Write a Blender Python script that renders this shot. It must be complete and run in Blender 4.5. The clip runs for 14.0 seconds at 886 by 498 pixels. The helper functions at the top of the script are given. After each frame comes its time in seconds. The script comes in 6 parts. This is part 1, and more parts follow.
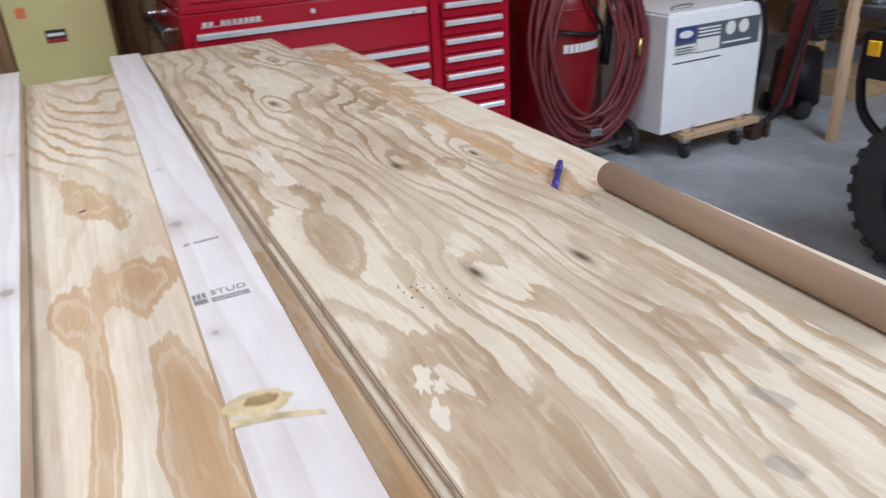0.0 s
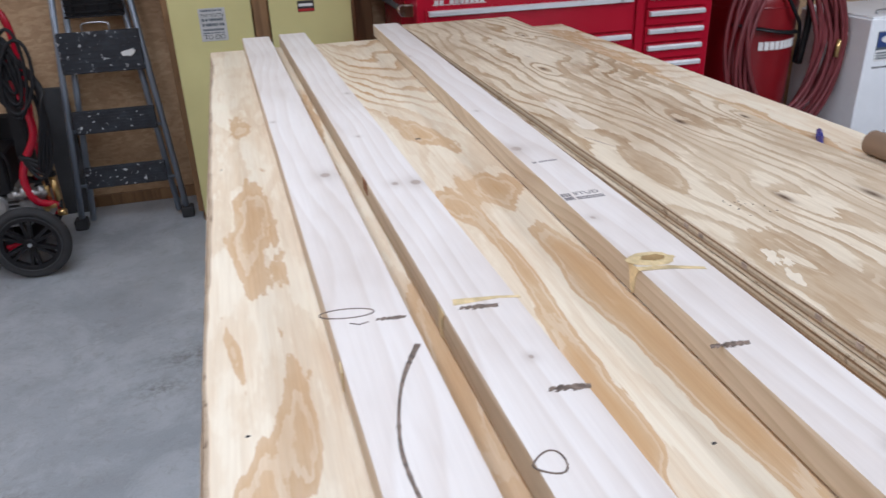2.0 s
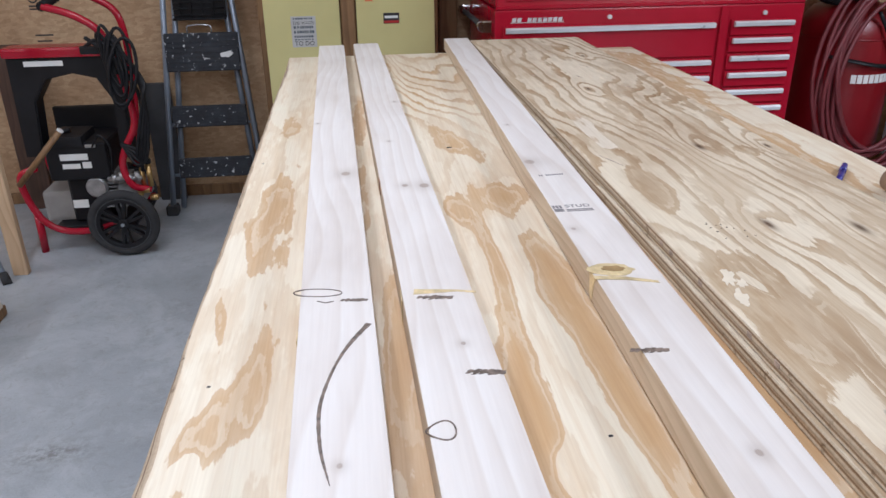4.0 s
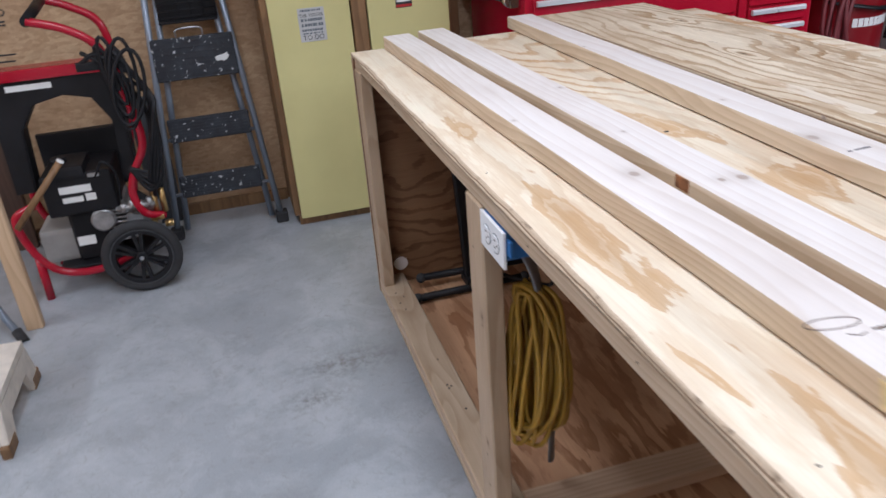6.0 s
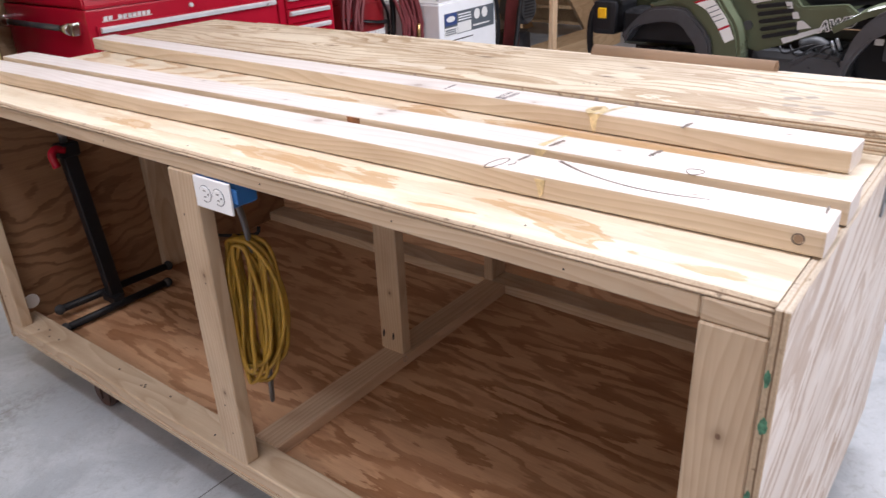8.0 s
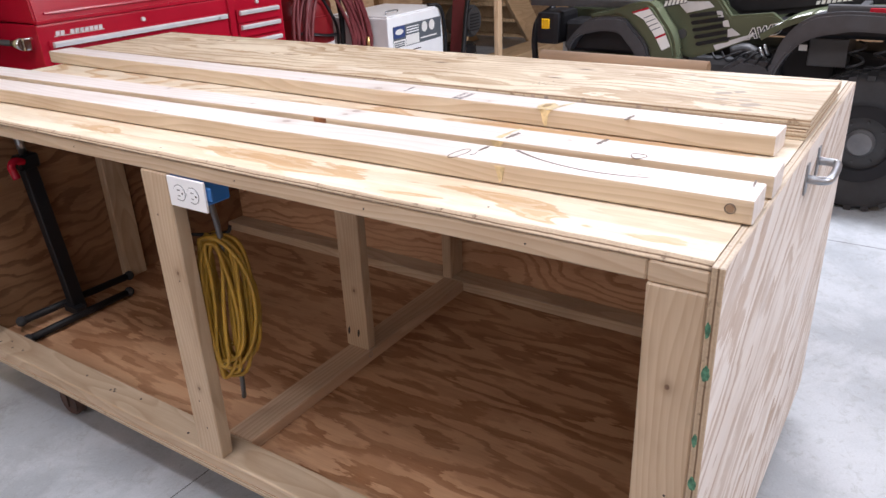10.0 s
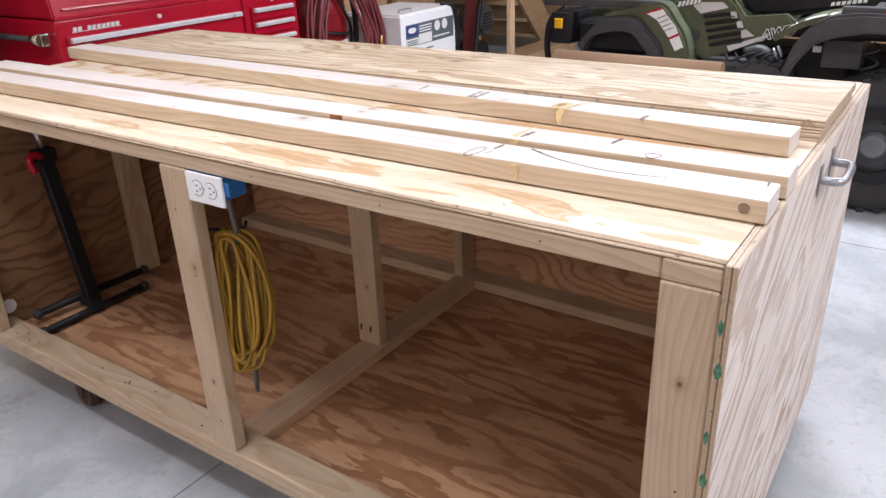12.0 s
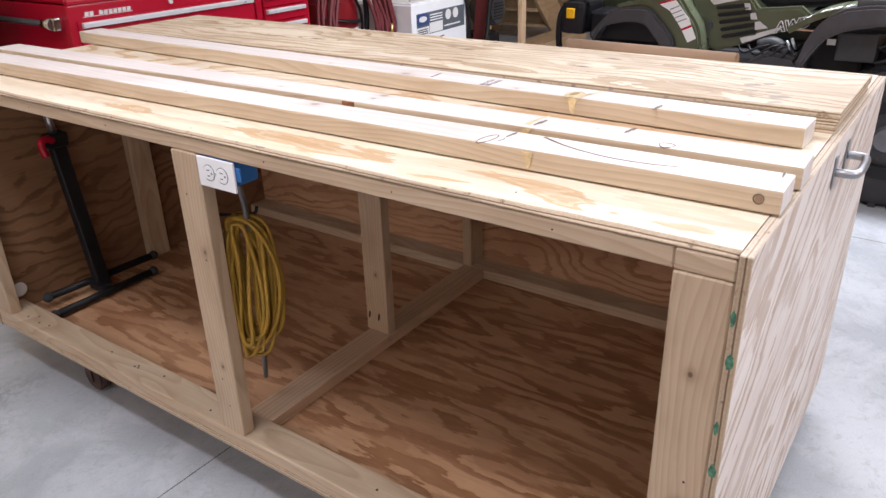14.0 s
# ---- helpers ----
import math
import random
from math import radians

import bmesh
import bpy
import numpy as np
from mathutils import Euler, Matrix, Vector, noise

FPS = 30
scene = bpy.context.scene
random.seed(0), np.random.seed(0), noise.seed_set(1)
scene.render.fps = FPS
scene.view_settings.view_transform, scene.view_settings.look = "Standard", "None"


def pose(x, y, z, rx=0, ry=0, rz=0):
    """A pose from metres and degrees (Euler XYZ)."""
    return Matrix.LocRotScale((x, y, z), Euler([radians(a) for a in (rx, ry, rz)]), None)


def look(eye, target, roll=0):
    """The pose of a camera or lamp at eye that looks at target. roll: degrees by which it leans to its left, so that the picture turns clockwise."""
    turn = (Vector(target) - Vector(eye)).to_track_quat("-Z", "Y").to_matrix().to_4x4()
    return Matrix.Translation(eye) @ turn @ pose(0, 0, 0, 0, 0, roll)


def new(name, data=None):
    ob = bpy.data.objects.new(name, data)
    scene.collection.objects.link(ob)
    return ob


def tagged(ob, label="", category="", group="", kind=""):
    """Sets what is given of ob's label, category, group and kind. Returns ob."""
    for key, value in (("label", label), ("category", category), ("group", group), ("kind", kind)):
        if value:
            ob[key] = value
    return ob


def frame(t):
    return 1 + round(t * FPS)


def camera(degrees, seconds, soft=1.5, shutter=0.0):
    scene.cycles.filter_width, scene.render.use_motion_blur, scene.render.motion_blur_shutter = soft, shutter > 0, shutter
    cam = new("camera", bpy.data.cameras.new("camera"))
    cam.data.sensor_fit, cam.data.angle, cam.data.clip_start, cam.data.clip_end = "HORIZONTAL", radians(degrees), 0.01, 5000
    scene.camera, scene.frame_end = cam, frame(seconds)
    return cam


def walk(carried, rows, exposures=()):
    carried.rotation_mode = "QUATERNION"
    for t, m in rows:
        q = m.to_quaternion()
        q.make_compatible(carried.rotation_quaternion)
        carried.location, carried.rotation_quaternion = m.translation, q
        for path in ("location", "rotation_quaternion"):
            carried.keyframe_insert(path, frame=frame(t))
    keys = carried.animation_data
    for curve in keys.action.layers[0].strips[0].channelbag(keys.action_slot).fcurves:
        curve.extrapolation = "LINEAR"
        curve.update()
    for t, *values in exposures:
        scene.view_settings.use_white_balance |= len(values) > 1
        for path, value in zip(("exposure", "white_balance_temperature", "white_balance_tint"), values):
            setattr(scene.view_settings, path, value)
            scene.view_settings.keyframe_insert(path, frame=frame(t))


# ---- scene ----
cam = camera(61.1, 14.0, shutter=0.5)
PATH = [
    (0, (0.478, -0.037, 1.45), (1.231, 1.604, 0.591), -3.6),
    (0.3, (0.516, -0.122, 1.456), (1.124, 1.571, 0.582), -4.2),
    (0.5, (0.53, -0.17, 1.457), (1.027, 1.555, 0.576), -5.5),
    (1, (0.491, -0.207, 1.467), (0.864, 1.547, 0.582), -7.2),
    (1.5, (0.276, -0.2, 1.447), (0.715, 1.542, 0.568), -4.7),
    (2, (0.094, -0.21, 1.472), (0.543, 1.538, 0.611), -2.1),
    (2.2, (0.087, -0.259, 1.474), (0.501, 1.514, 0.646), -1.4),
    (4.3, (0.238, -0.327, 1.486), (0.421, 1.484, 0.659), -1.4),
    (4.5, (0.21, -0.319, 1.485), (0.39, 1.486, 0.642), -2.0),
    (5, (-0.014, -0.288, 1.475), (0.223, 1.492, 0.595), -2.8),
    (5.5, (-0.199, -0.214, 1.474), (0.12, 1.549, 0.586), -3.7),
    (6, (-0.369, -0.008, 1.485), (0.074, 1.734, 0.608), -4.6),
    (6.5, (-0.446, 0.086, 1.464), (0.162, 1.788, 0.607), -5.4),
    (7, (-0.679, 0.018, 1.453), (0.361, 1.497, 0.598), -2.6),
    (7.5, (-0.78, -0.075, 1.462), (0.505, 1.205, 0.619), -1.6),
    (8, (-0.828, -0.153, 1.459), (0.586, 0.977, 0.608), -2.5),
    (10.5, (-0.946, -0.196, 1.453), (0.559, 0.834, 0.633), -2.5),
    (11, (-0.951, -0.199, 1.453), (0.55, 0.84, 0.634), -2.3),
    (11.5, (-0.958, -0.194, 1.457), (0.54, 0.847, 0.638), -2.1),
    (12, (-0.956, -0.193, 1.456), (0.534, 0.857, 0.634), -2.2),
    (12.5, (-0.956, -0.191, 1.454), (0.527, 0.866, 0.628), -2.2),
    (13, (-0.956, -0.19, 1.449), (0.52, 0.872, 0.618), -2.1),
    (13.5, (-0.957, -0.189, 1.449), (0.515, 0.873, 0.61), -2.0),
    (14, (-0.961, -0.187, 1.45), (0.51, 0.873, 0.606), -1.7),
]
EXPOSURES = ((0.0, -0.42, 5750, 8), (2.2, -0.50, 5760, 8), (4.5, -0.44, 5760, 8), (5.3, -0.44, 5700, 8), (5.8, -0.32, 5740, 9), (6.5, -0.12, 5900, 10), (7.5, 0.0, 6230, 13), (14.0, 0.03, 6250, 13))
walk(cam, [(t, look(eye, target, roll)) for t, eye, target, roll in PATH], EXPOSURES)

# ---- light ----
world = bpy.data.worlds.new("world")
scene.world = world
world.use_nodes = True
world.node_tree.nodes["Background"].inputs[0].default_value = (0.9, 0.95, 1.0, 1)
world.node_tree.nodes["Background"].inputs[1].default_value = 0.05


def overhead_light(x, y, z, sx, sy, watts):
    d = bpy.data.lights.new("ceiling_lamp", "AREA")
    d.shape, d.size, d.size_y, d.energy, d.color = "RECTANGLE", sx, sy, watts, (0.955, 0.95, 1.0)
    ob = new("ceiling_lamp", d)
    ob.location = (x, y, z)
    return ob


# Unseen overhead lamps; the last two are fill added for the bench inside.
for lx, ly, watts in ((0.10, 1.1, 22), (0.15, -2.0, 60), (3.4, 0.5, 120), (3.6, -2.0, 78), (-0.7, 1.3, 32), (-3.5, -2.3, 60), (-3.9, 1.7, 62)):
    overhead_light(lx, ly, 2.78, 0.3, 2.2, watts)

# ---- materials ----


class Nodes:
    """A small writer for node materials."""

    def __init__(self, name, rough=0.6, metal=0.0, spec=0.5):
        self.mat = bpy.data.materials.new(name)
        self.mat.use_nodes = True
        self.t = self.mat.node_tree
        self.b = self.t.nodes["Principled BSDF"]
        self.b.inputs["Roughness"].default_value = rough
        self.b.inputs["Metallic"].default_value = metal
        self.b.inputs["Specular IOR Level"].default_value = spec

    def node(self, kind, **values):
        n = self.t.nodes.new(kind)
        for k, v in values.items():
            setattr(n, k, v)
        return n

    def link(self, a, b):
        self.t.links.new(a, b)

    def put(self, socket, v):
        if isinstance(v, bpy.types.NodeSocket):
            self.link(v, socket)
        else:
            socket.default_value = v

    def math(self, op, a, b=0.0, c=None):
        n = self.node("ShaderNodeMath", operation=op)
        self.put(n.inputs[0], a)
        self.put(n.inputs[1], b)
        if c is not None:
            self.put(n.inputs[2], c)
        return n.outputs[0]

    def coords(self):
        return self.node("ShaderNodeTexCoord").outputs["Object"]

    def xyz(self):
        s = self.node("ShaderNodeSeparateXYZ")
        self.link(self.coords(), s.inputs[0])
        return s.outputs

    def vec(self, x, y, z):
        n = self.node("ShaderNodeCombineXYZ")
        for i, v in enumerate((x, y, z)):
            self.put(n.inputs[i], v)
        return n.outputs[0]

    def noise(self, vec, scale=1.0, detail=2.0, rough=0.5, distort=0.0):
        n = self.node("ShaderNodeTexNoise")
        self.link(vec, n.inputs["Vector"])
        n.inputs["Scale"].default_value, n.inputs["Detail"].default_value = scale, detail
        n.inputs["Roughness"].default_value, n.inputs["Distortion"].default_value = rough, distort
        return n.outputs["Fac"]

    def ramp(self, fac, stops, smooth=False):
        n = self.node("ShaderNodeValToRGB")
        r = n.color_ramp
        while len(r.elements) < len(stops):
            r.elements.new(0.5)
        for e, (p, c) in zip(r.elements, stops):
            e.position = p
            e.color = (*c, 1) if len(c) == 3 else c
        if smooth:
            r.interpolation = "EASE"
        self.put(n.inputs[0], fac)
        return n.outputs[0]

    def mix(self, fac, a, b, mode="MIX"):
        n = self.node("ShaderNodeMix", data_type="RGBA", blend_type=mode)
        self.put(n.inputs[0], fac)
        for s, v in ((n.inputs[6], a), (n.inputs[7], b)):
            if isinstance(v, tuple):
                v = (*v[:3], 1)
            self.put(s, v)
        return n.outputs[2]

    def bump(self, height, strength=0.2, dist=0.002):
        n = self.node("ShaderNodeBump")
        n.inputs["Strength"].default_value, n.inputs["Distance"].default_value = strength, dist
        self.link(height, n.inputs["Height"])
        self.link(n.outputs[0], self.b.inputs["Normal"])

    def done(self, colour, rough=None):
        self.put(self.b.inputs["Base Color"], colour if not isinstance(colour, tuple) else (*colour[:3], 1))
        if rough is not None:
            self.put(self.b.inputs["Roughness"], rough)
        return self.mat


def grey(v):
    return (v, v, v)


def plain(name, colour, rough=0.5, metal=0.0, vary=0.12, scale=9.0, bump=0.05, spec=0.5):
    """A paint, plastic or metal with slight stains and a little relief."""
    k = Nodes(name, rough, metal, spec)
    c = k.coords()
    big = k.noise(c, scale, 4, 0.6)
    fine = k.noise(c, scale * 22, 2, 0.5)
    lo, hi = tuple(v * (1 - vary) for v in colour), tuple(min(1, v * (1 + vary)) for v in colour)
    col = k.ramp(big, ((0.3, lo), (0.7, hi)))
    k.bump(fine, bump, 0.001)
    r = k.math("MULTIPLY_ADD", big, 0.3, rough - 0.15)
    return k.done(col, r)


def veneer(name, u, v, seed, light, dark, rings=9.0, slope=1.0, stretch=1.2, across=4.5, amp=1.0, knots=(), tan=0.5, sharp=0.9, rough=0.5, soil=0.25, jagged=0.35, hard=False, duty=0.4, smudges=(), far=None, blotch=0.0, skew=0.0, patches=(), faint=1.0):
    """Rotary-cut plywood: rings are the contour lines of a slow height field, u along the grain, v across. knots: (u, v, size); patches of late wood: (u, v, half length, half width, turn, weight)."""
    k = Nodes(name, rough)
    xyz = k.xyz()
    a, b = xyz["XYZ".index(u)], xyz["XYZ".index(v)]
    if skew:
        b = k.math("SUBTRACT", b, k.math("MULTIPLY", a, skew))
    base = k.noise(k.vec(k.math("MULTIPLY", a, stretch), k.math("MULTIPLY", b, across), seed), 1.0, 3.0, 0.42)
    field = k.math("ADD", k.math("MULTIPLY", base, amp), k.math("MULTIPLY", b, slope))
    jag = k.noise(k.vec(k.math("MULTIPLY", a, 15.0), k.math("MULTIPLY", b, 80.0), seed + 7.0), 1.0, 3.0, 0.65)
    field = k.math("ADD", field, k.math("MULTIPLY", k.math("SUBTRACT", jag, 0.5), jagged / rings))
    if far:
        reach = k.math("MULTIPLY", k.math("MAXIMUM", k.math("SUBTRACT", a, far[0]), 0.0), far[1])
        inner = k.math("MINIMUM", k.math("MAXIMUM", k.math("MULTIPLY", k.math("SUBTRACT", b, far[2]), 9.0), 0.0), 1.0)
        field = k.math("ADD", field, k.math("MULTIPLY", reach, inner))
    spot = None
    for ku, kv, size in knots:
        du = k.math("DIVIDE", k.math("SUBTRACT", a, ku), size * 3.2)
        dv = k.math("DIVIDE", k.math("SUBTRACT", b, kv), size)
        d2 = k.math("ADD", k.math("MULTIPLY", du, du), k.math("MULTIPLY", dv, dv))
        field = k.math("ADD", field, k.math("MULTIPLY", k.math("EXPONENT", k.math("MULTIPLY", d2, -0.35)), 1.7 / rings))
        core = k.math("EXPONENT", k.math("MULTIPLY", d2, -9.0))
        spot = core if spot is None else k.math("MAXIMUM", spot, core)
    wave = k.math("FRACT", k.math("MULTIPLY", field, rings))
    mid = tuple(x * (1 - tan) + y * tan for x, y in zip(light, dark))
    col = k.ramp(wave, ((0.0, light), (0.28, light), (0.55, mid), (sharp - 0.03, dark), (sharp + 0.06, light)))
    if hard:
        tone = k.noise(k.vec(k.math("MULTIPLY", a, 1.6), k.math("MULTIPLY", b, 4.0), seed + 11.0), 1.0, 2.0, 0.5)
        band_dark = k.mix(k.ramp(tone, ((0.35, grey(0.0)), (0.65, grey(1.0)))), mid, dark)
        bands = k.ramp(wave, ((0.0, grey(0.0)), (duty, grey(0.0)), (duty + 0.09, grey(0.7)), (duty + 0.2, grey(0.8)), (0.84, grey(1.0)), (0.89, grey(0.0))))
        if faint < 1.0:
            strong = k.math("MULTIPLY", k.math("MINIMUM", k.math("MAXIMUM", k.math("MULTIPLY", k.math("SUBTRACT", a, far[0] - 0.1), 4.0), 0.0), 1.0), inner)
            bands = k.math("MULTIPLY", bands, k.math("MULTIPLY_ADD", strong, 1.0 - faint, faint))
        col = k.mix(bands, light, band_dark)
    if patches:
        ragged = k.noise(k.vec(k.math("MULTIPLY", a, 9.0), k.math("MULTIPLY", b, 34.0), seed + 41.0), 1.0, 5.0, 0.62)
        wide = k.noise(k.vec(k.math("MULTIPLY", a, 2.6), k.math("MULTIPLY", b, 13.0), seed + 47.0), 1.0, 2.0, 0.5)
        late = k.math("ADD", k.math("MULTIPLY", k.math("SUBTRACT", ragged, 0.5), 0.8), k.math("MULTIPLY", k.math("SUBTRACT", wide, 0.5), 1.25))
        for pu, pv, ru, rv, turn, weight in patches:
            du, dv = k.math("SUBTRACT", a, pu), k.math("SUBTRACT", b, pv)
            along = k.math("ADD", k.math("MULTIPLY", du, math.cos(turn) / ru), k.math("MULTIPLY", dv, math.sin(turn) / ru))
            side = k.math("SUBTRACT", k.math("MULTIPLY", dv, math.cos(turn) / rv), k.math("MULTIPLY", du, math.sin(turn) / rv))
            d2 = k.math("ADD", k.math("MULTIPLY", along, along), k.math("MULTIPLY", side, side))
            late = k.math("ADD", late, k.math("MULTIPLY", k.math("EXPONENT", k.math("MULTIPLY", d2, -0.8)), weight))
        shade = k.ramp(late, ((0.33, grey(0.0)), (0.355, grey(0.75)), (0.50, grey(0.9)), (0.525, grey(0.5)), (0.61, grey(0.55)), (0.635, grey(0.85)), (0.95, grey(1.0))))
        col = k.mix(shade, col, tuple(x * 0.22 + y * 0.78 for x, y in zip(light, dark)))
    if blotch:
        bl = k.noise(k.vec(k.math("MULTIPLY", a, 3.2), k.math("MULTIPLY", b, 11.0), seed + 21.0), 1.0, 5.0, 0.62)
        col = k.mix(k.ramp(bl, ((0.53, grey(0.0)), (0.57, grey(blotch)), (0.8, grey(blotch)))), col, mid)
        col = k.mix(k.ramp(bl, ((0.30, grey(blotch)), (0.40, grey(0.0)))), col, tuple(min(0.86, x * 1.12) for x in light))
    fibre = k.noise(k.vec(k.math("MULTIPLY", a, 9.0), k.math("MULTIPLY", b, 330.0), seed), 1.0, 3.0, 0.6)
    col = k.mix(k.math("MULTIPLY", fibre, 0.30), col, tuple(x * 0.62 for x in dark), "MULTIPLY")
    streak = k.noise(k.vec(k.math("MULTIPLY", a, 3.5), k.math("MULTIPLY", b, 75.0), seed + 31.0), 1.0, 3.0, 0.65)
    col = k.mix(k.ramp(streak, ((0.50, grey(0.0)), (0.74, grey(0.22)))), col, dark)
    cloud = k.noise(k.vec(k.math("MULTIPLY", a, 2.2), k.math("MULTIPLY", b, 5.0), seed + 3.0), 1.0, 4.0, 0.6)
    col = k.mix(k.ramp(cloud, ((0.42, grey(0.0)), (0.72, grey(soil)))), col, dark, "MULTIPLY")
    rough_edge = k.noise(k.vec(k.math("MULTIPLY", a, 55.0), k.math("MULTIPLY", b, 40.0), 3.0), 1.0, 4.0, 0.7)
    for su, sv, ru, rv, turn, force in smudges:
        du, dv = k.math("SUBTRACT", a, su), k.math("SUBTRACT", b, sv)
        along = k.math("ADD", k.math("MULTIPLY", du, math.cos(turn) / ru), k.math("MULTIPLY", dv, math.sin(turn) / ru))
        side = k.math("SUBTRACT", k.math("MULTIPLY", dv, math.cos(turn) / rv), k.math("MULTIPLY", du, math.sin(turn) / rv))
        d4 = k.math("ADD", k.math("POWER", k.math("ABSOLUTE", along), 4.0), k.math("POWER", k.math("ABSOLUTE", side), 4.0))
        soft = k.math("ADD", k.math("EXPONENT", k.math("MULTIPLY", d4, -1.0)), k.math("MULTIPLY", k.math("SUBTRACT", rough_edge, 0.5), 0.7))
        col = k.mix(k.math("MULTIPLY", k.ramp(soft, ((0.35, grey(0.0)), (0.75, grey(0.75)))), force), col, (0.26, 0.22, 0.185))
    if spot is not None:
        col = k.mix(spot, col, (0.10, 0.055, 0.03))
    k.bump(k.math("ADD", k.math("MULTIPLY", fibre, 0.6), wave), 0.12, 0.0012)
    return k.done(col, k.math("MULTIPLY_ADD", fibre, 0.25, rough - 0.1))


def lumber(name, u, v, seed, light, dark, rings=26.0, soil=0.12, rough=0.55, knots=(), knot_colour=(0.17, 0.09, 0.05), halo=0.0, wob=0.5):
    """Sawn softwood: narrow grain streaks along u."""
    k = Nodes(name, rough)
    xyz = k.xyz()
    a = xyz["XYZ".index(u)]
    rest = [xyz["XYZ".index(w)] for w in "XYZ" if w != u]
    b = xyz["XYZ".index(v)]
    slow = k.noise(k.vec(k.math("MULTIPLY", a, 0.9), k.math("MULTIPLY", rest[0], 5.0), k.math("MULTIPLY_ADD", rest[1], 5.0, seed)), 1.0, 2.0)
    line = k.math("FRACT", k.math("MULTIPLY", k.math("ADD", k.math("MULTIPLY", slow, wob), b), rings))
    col = k.ramp(line, ((0.0, light), (0.5, tuple(x * 0.75 + y * 0.25 for x, y in zip(light, dark))), (0.85, tuple(x * 0.45 + y * 0.55 for x, y in zip(light, dark))), (0.97, light)))
    fibre = k.noise(k.vec(k.math("MULTIPLY", a, 8.0), k.math("MULTIPLY", rest[0], 260.0), k.math("MULTIPLY", rest[1], 260.0)), 1.0, 3.0, 0.6)
    col = k.mix(k.math("MULTIPLY", fibre, 0.22), col, tuple(x * 0.7 for x in dark), "MULTIPLY")
    cloud = k.noise(k.vec(k.math("MULTIPLY", a, 3.0), k.math("MULTIPLY", rest[0], 9.0), k.math("MULTIPLY_ADD", rest[1], 9.0, seed)), 1.0, 4.0, 0.6)
    col = k.mix(k.ramp(cloud, ((0.45, grey(0.0)), (0.75, grey(soil)))), col, dark, "MULTIPLY")
    spot = None
    for ku, kv, size in knots:
        du = k.math("DIVIDE", k.math("SUBTRACT", a, ku), size * 1.3)
        dv = k.math("DIVIDE", k.math("SUBTRACT", b, kv), size)
        d2 = k.math("ADD", k.math("MULTIPLY", du, du), k.math("MULTIPLY", dv, dv))
        core = k.math("EXPONENT", k.math("MULTIPLY", d2, -1.0))
        spot = core if spot is None else k.math("MAXIMUM", spot, core)
    if spot is not None:
        col = k.mix(k.ramp(spot, ((0.3, grey(0.0)), (0.6, grey(0.85)))), col, knot_colour)
        if halo:
            col = k.mix(k.math("MULTIPLY", k.math("POWER", spot, 0.16), halo), col, tuple(x * 0.75 for x in dark), "MULTIPLY")
    streak = k.noise(k.vec(k.math("MULTIPLY", a, 2.4), k.math("MULTIPLY", rest[0], 60.0), k.math("MULTIPLY_ADD", rest[1], 60.0, seed)), 1.0, 3.0, 0.65)
    col = k.mix(k.ramp(streak, ((0.45, grey(0.0)), (0.75, grey(0.28)))), col, dark)
    k.bump(fibre, 0.1, 0.001)
    return k.done(col, k.math("MULTIPLY_ADD", fibre, 0.2, rough - 0.1))


def plies(name, axis="Z", seed=0.0, dark=(0.20, 0.125, 0.07), light=(0.62, 0.49, 0.34), pitch=0.0052):
    """The cut edge of plywood: thin layers, alternately light and dark."""
    k = Nodes(name, 0.75)
    xyz = k.xyz()
    n = k.noise(k.coords(), 5.0, 4.0, 0.7)
    z = k.math("ADD", xyz["XYZ".index(axis)], k.math("MULTIPLY", n, 0.004))
    w = k.math("PINGPONG", k.math("DIVIDE", z, pitch), 1.0)
    col = k.ramp(w, ((0.12, dark), (0.42, light), (0.9, tuple(x * 0.85 for x in light))))
    chips = k.noise(k.coords(), 38.0, 4.0, 0.7)
    col = k.mix(k.ramp(chips, ((0.60, grey(0.0)), (0.68, grey(0.8)))), col, tuple(x * 0.7 for x in dark))
    fine = k.noise(k.coords(), 240.0, 2.0)
    col = k.mix(k.math("MULTIPLY", fine, 0.5), col, (0.2, 0.12, 0.07), "MULTIPLY")
    k.bump(w, 0.5, 0.002)
    return k.done(col)


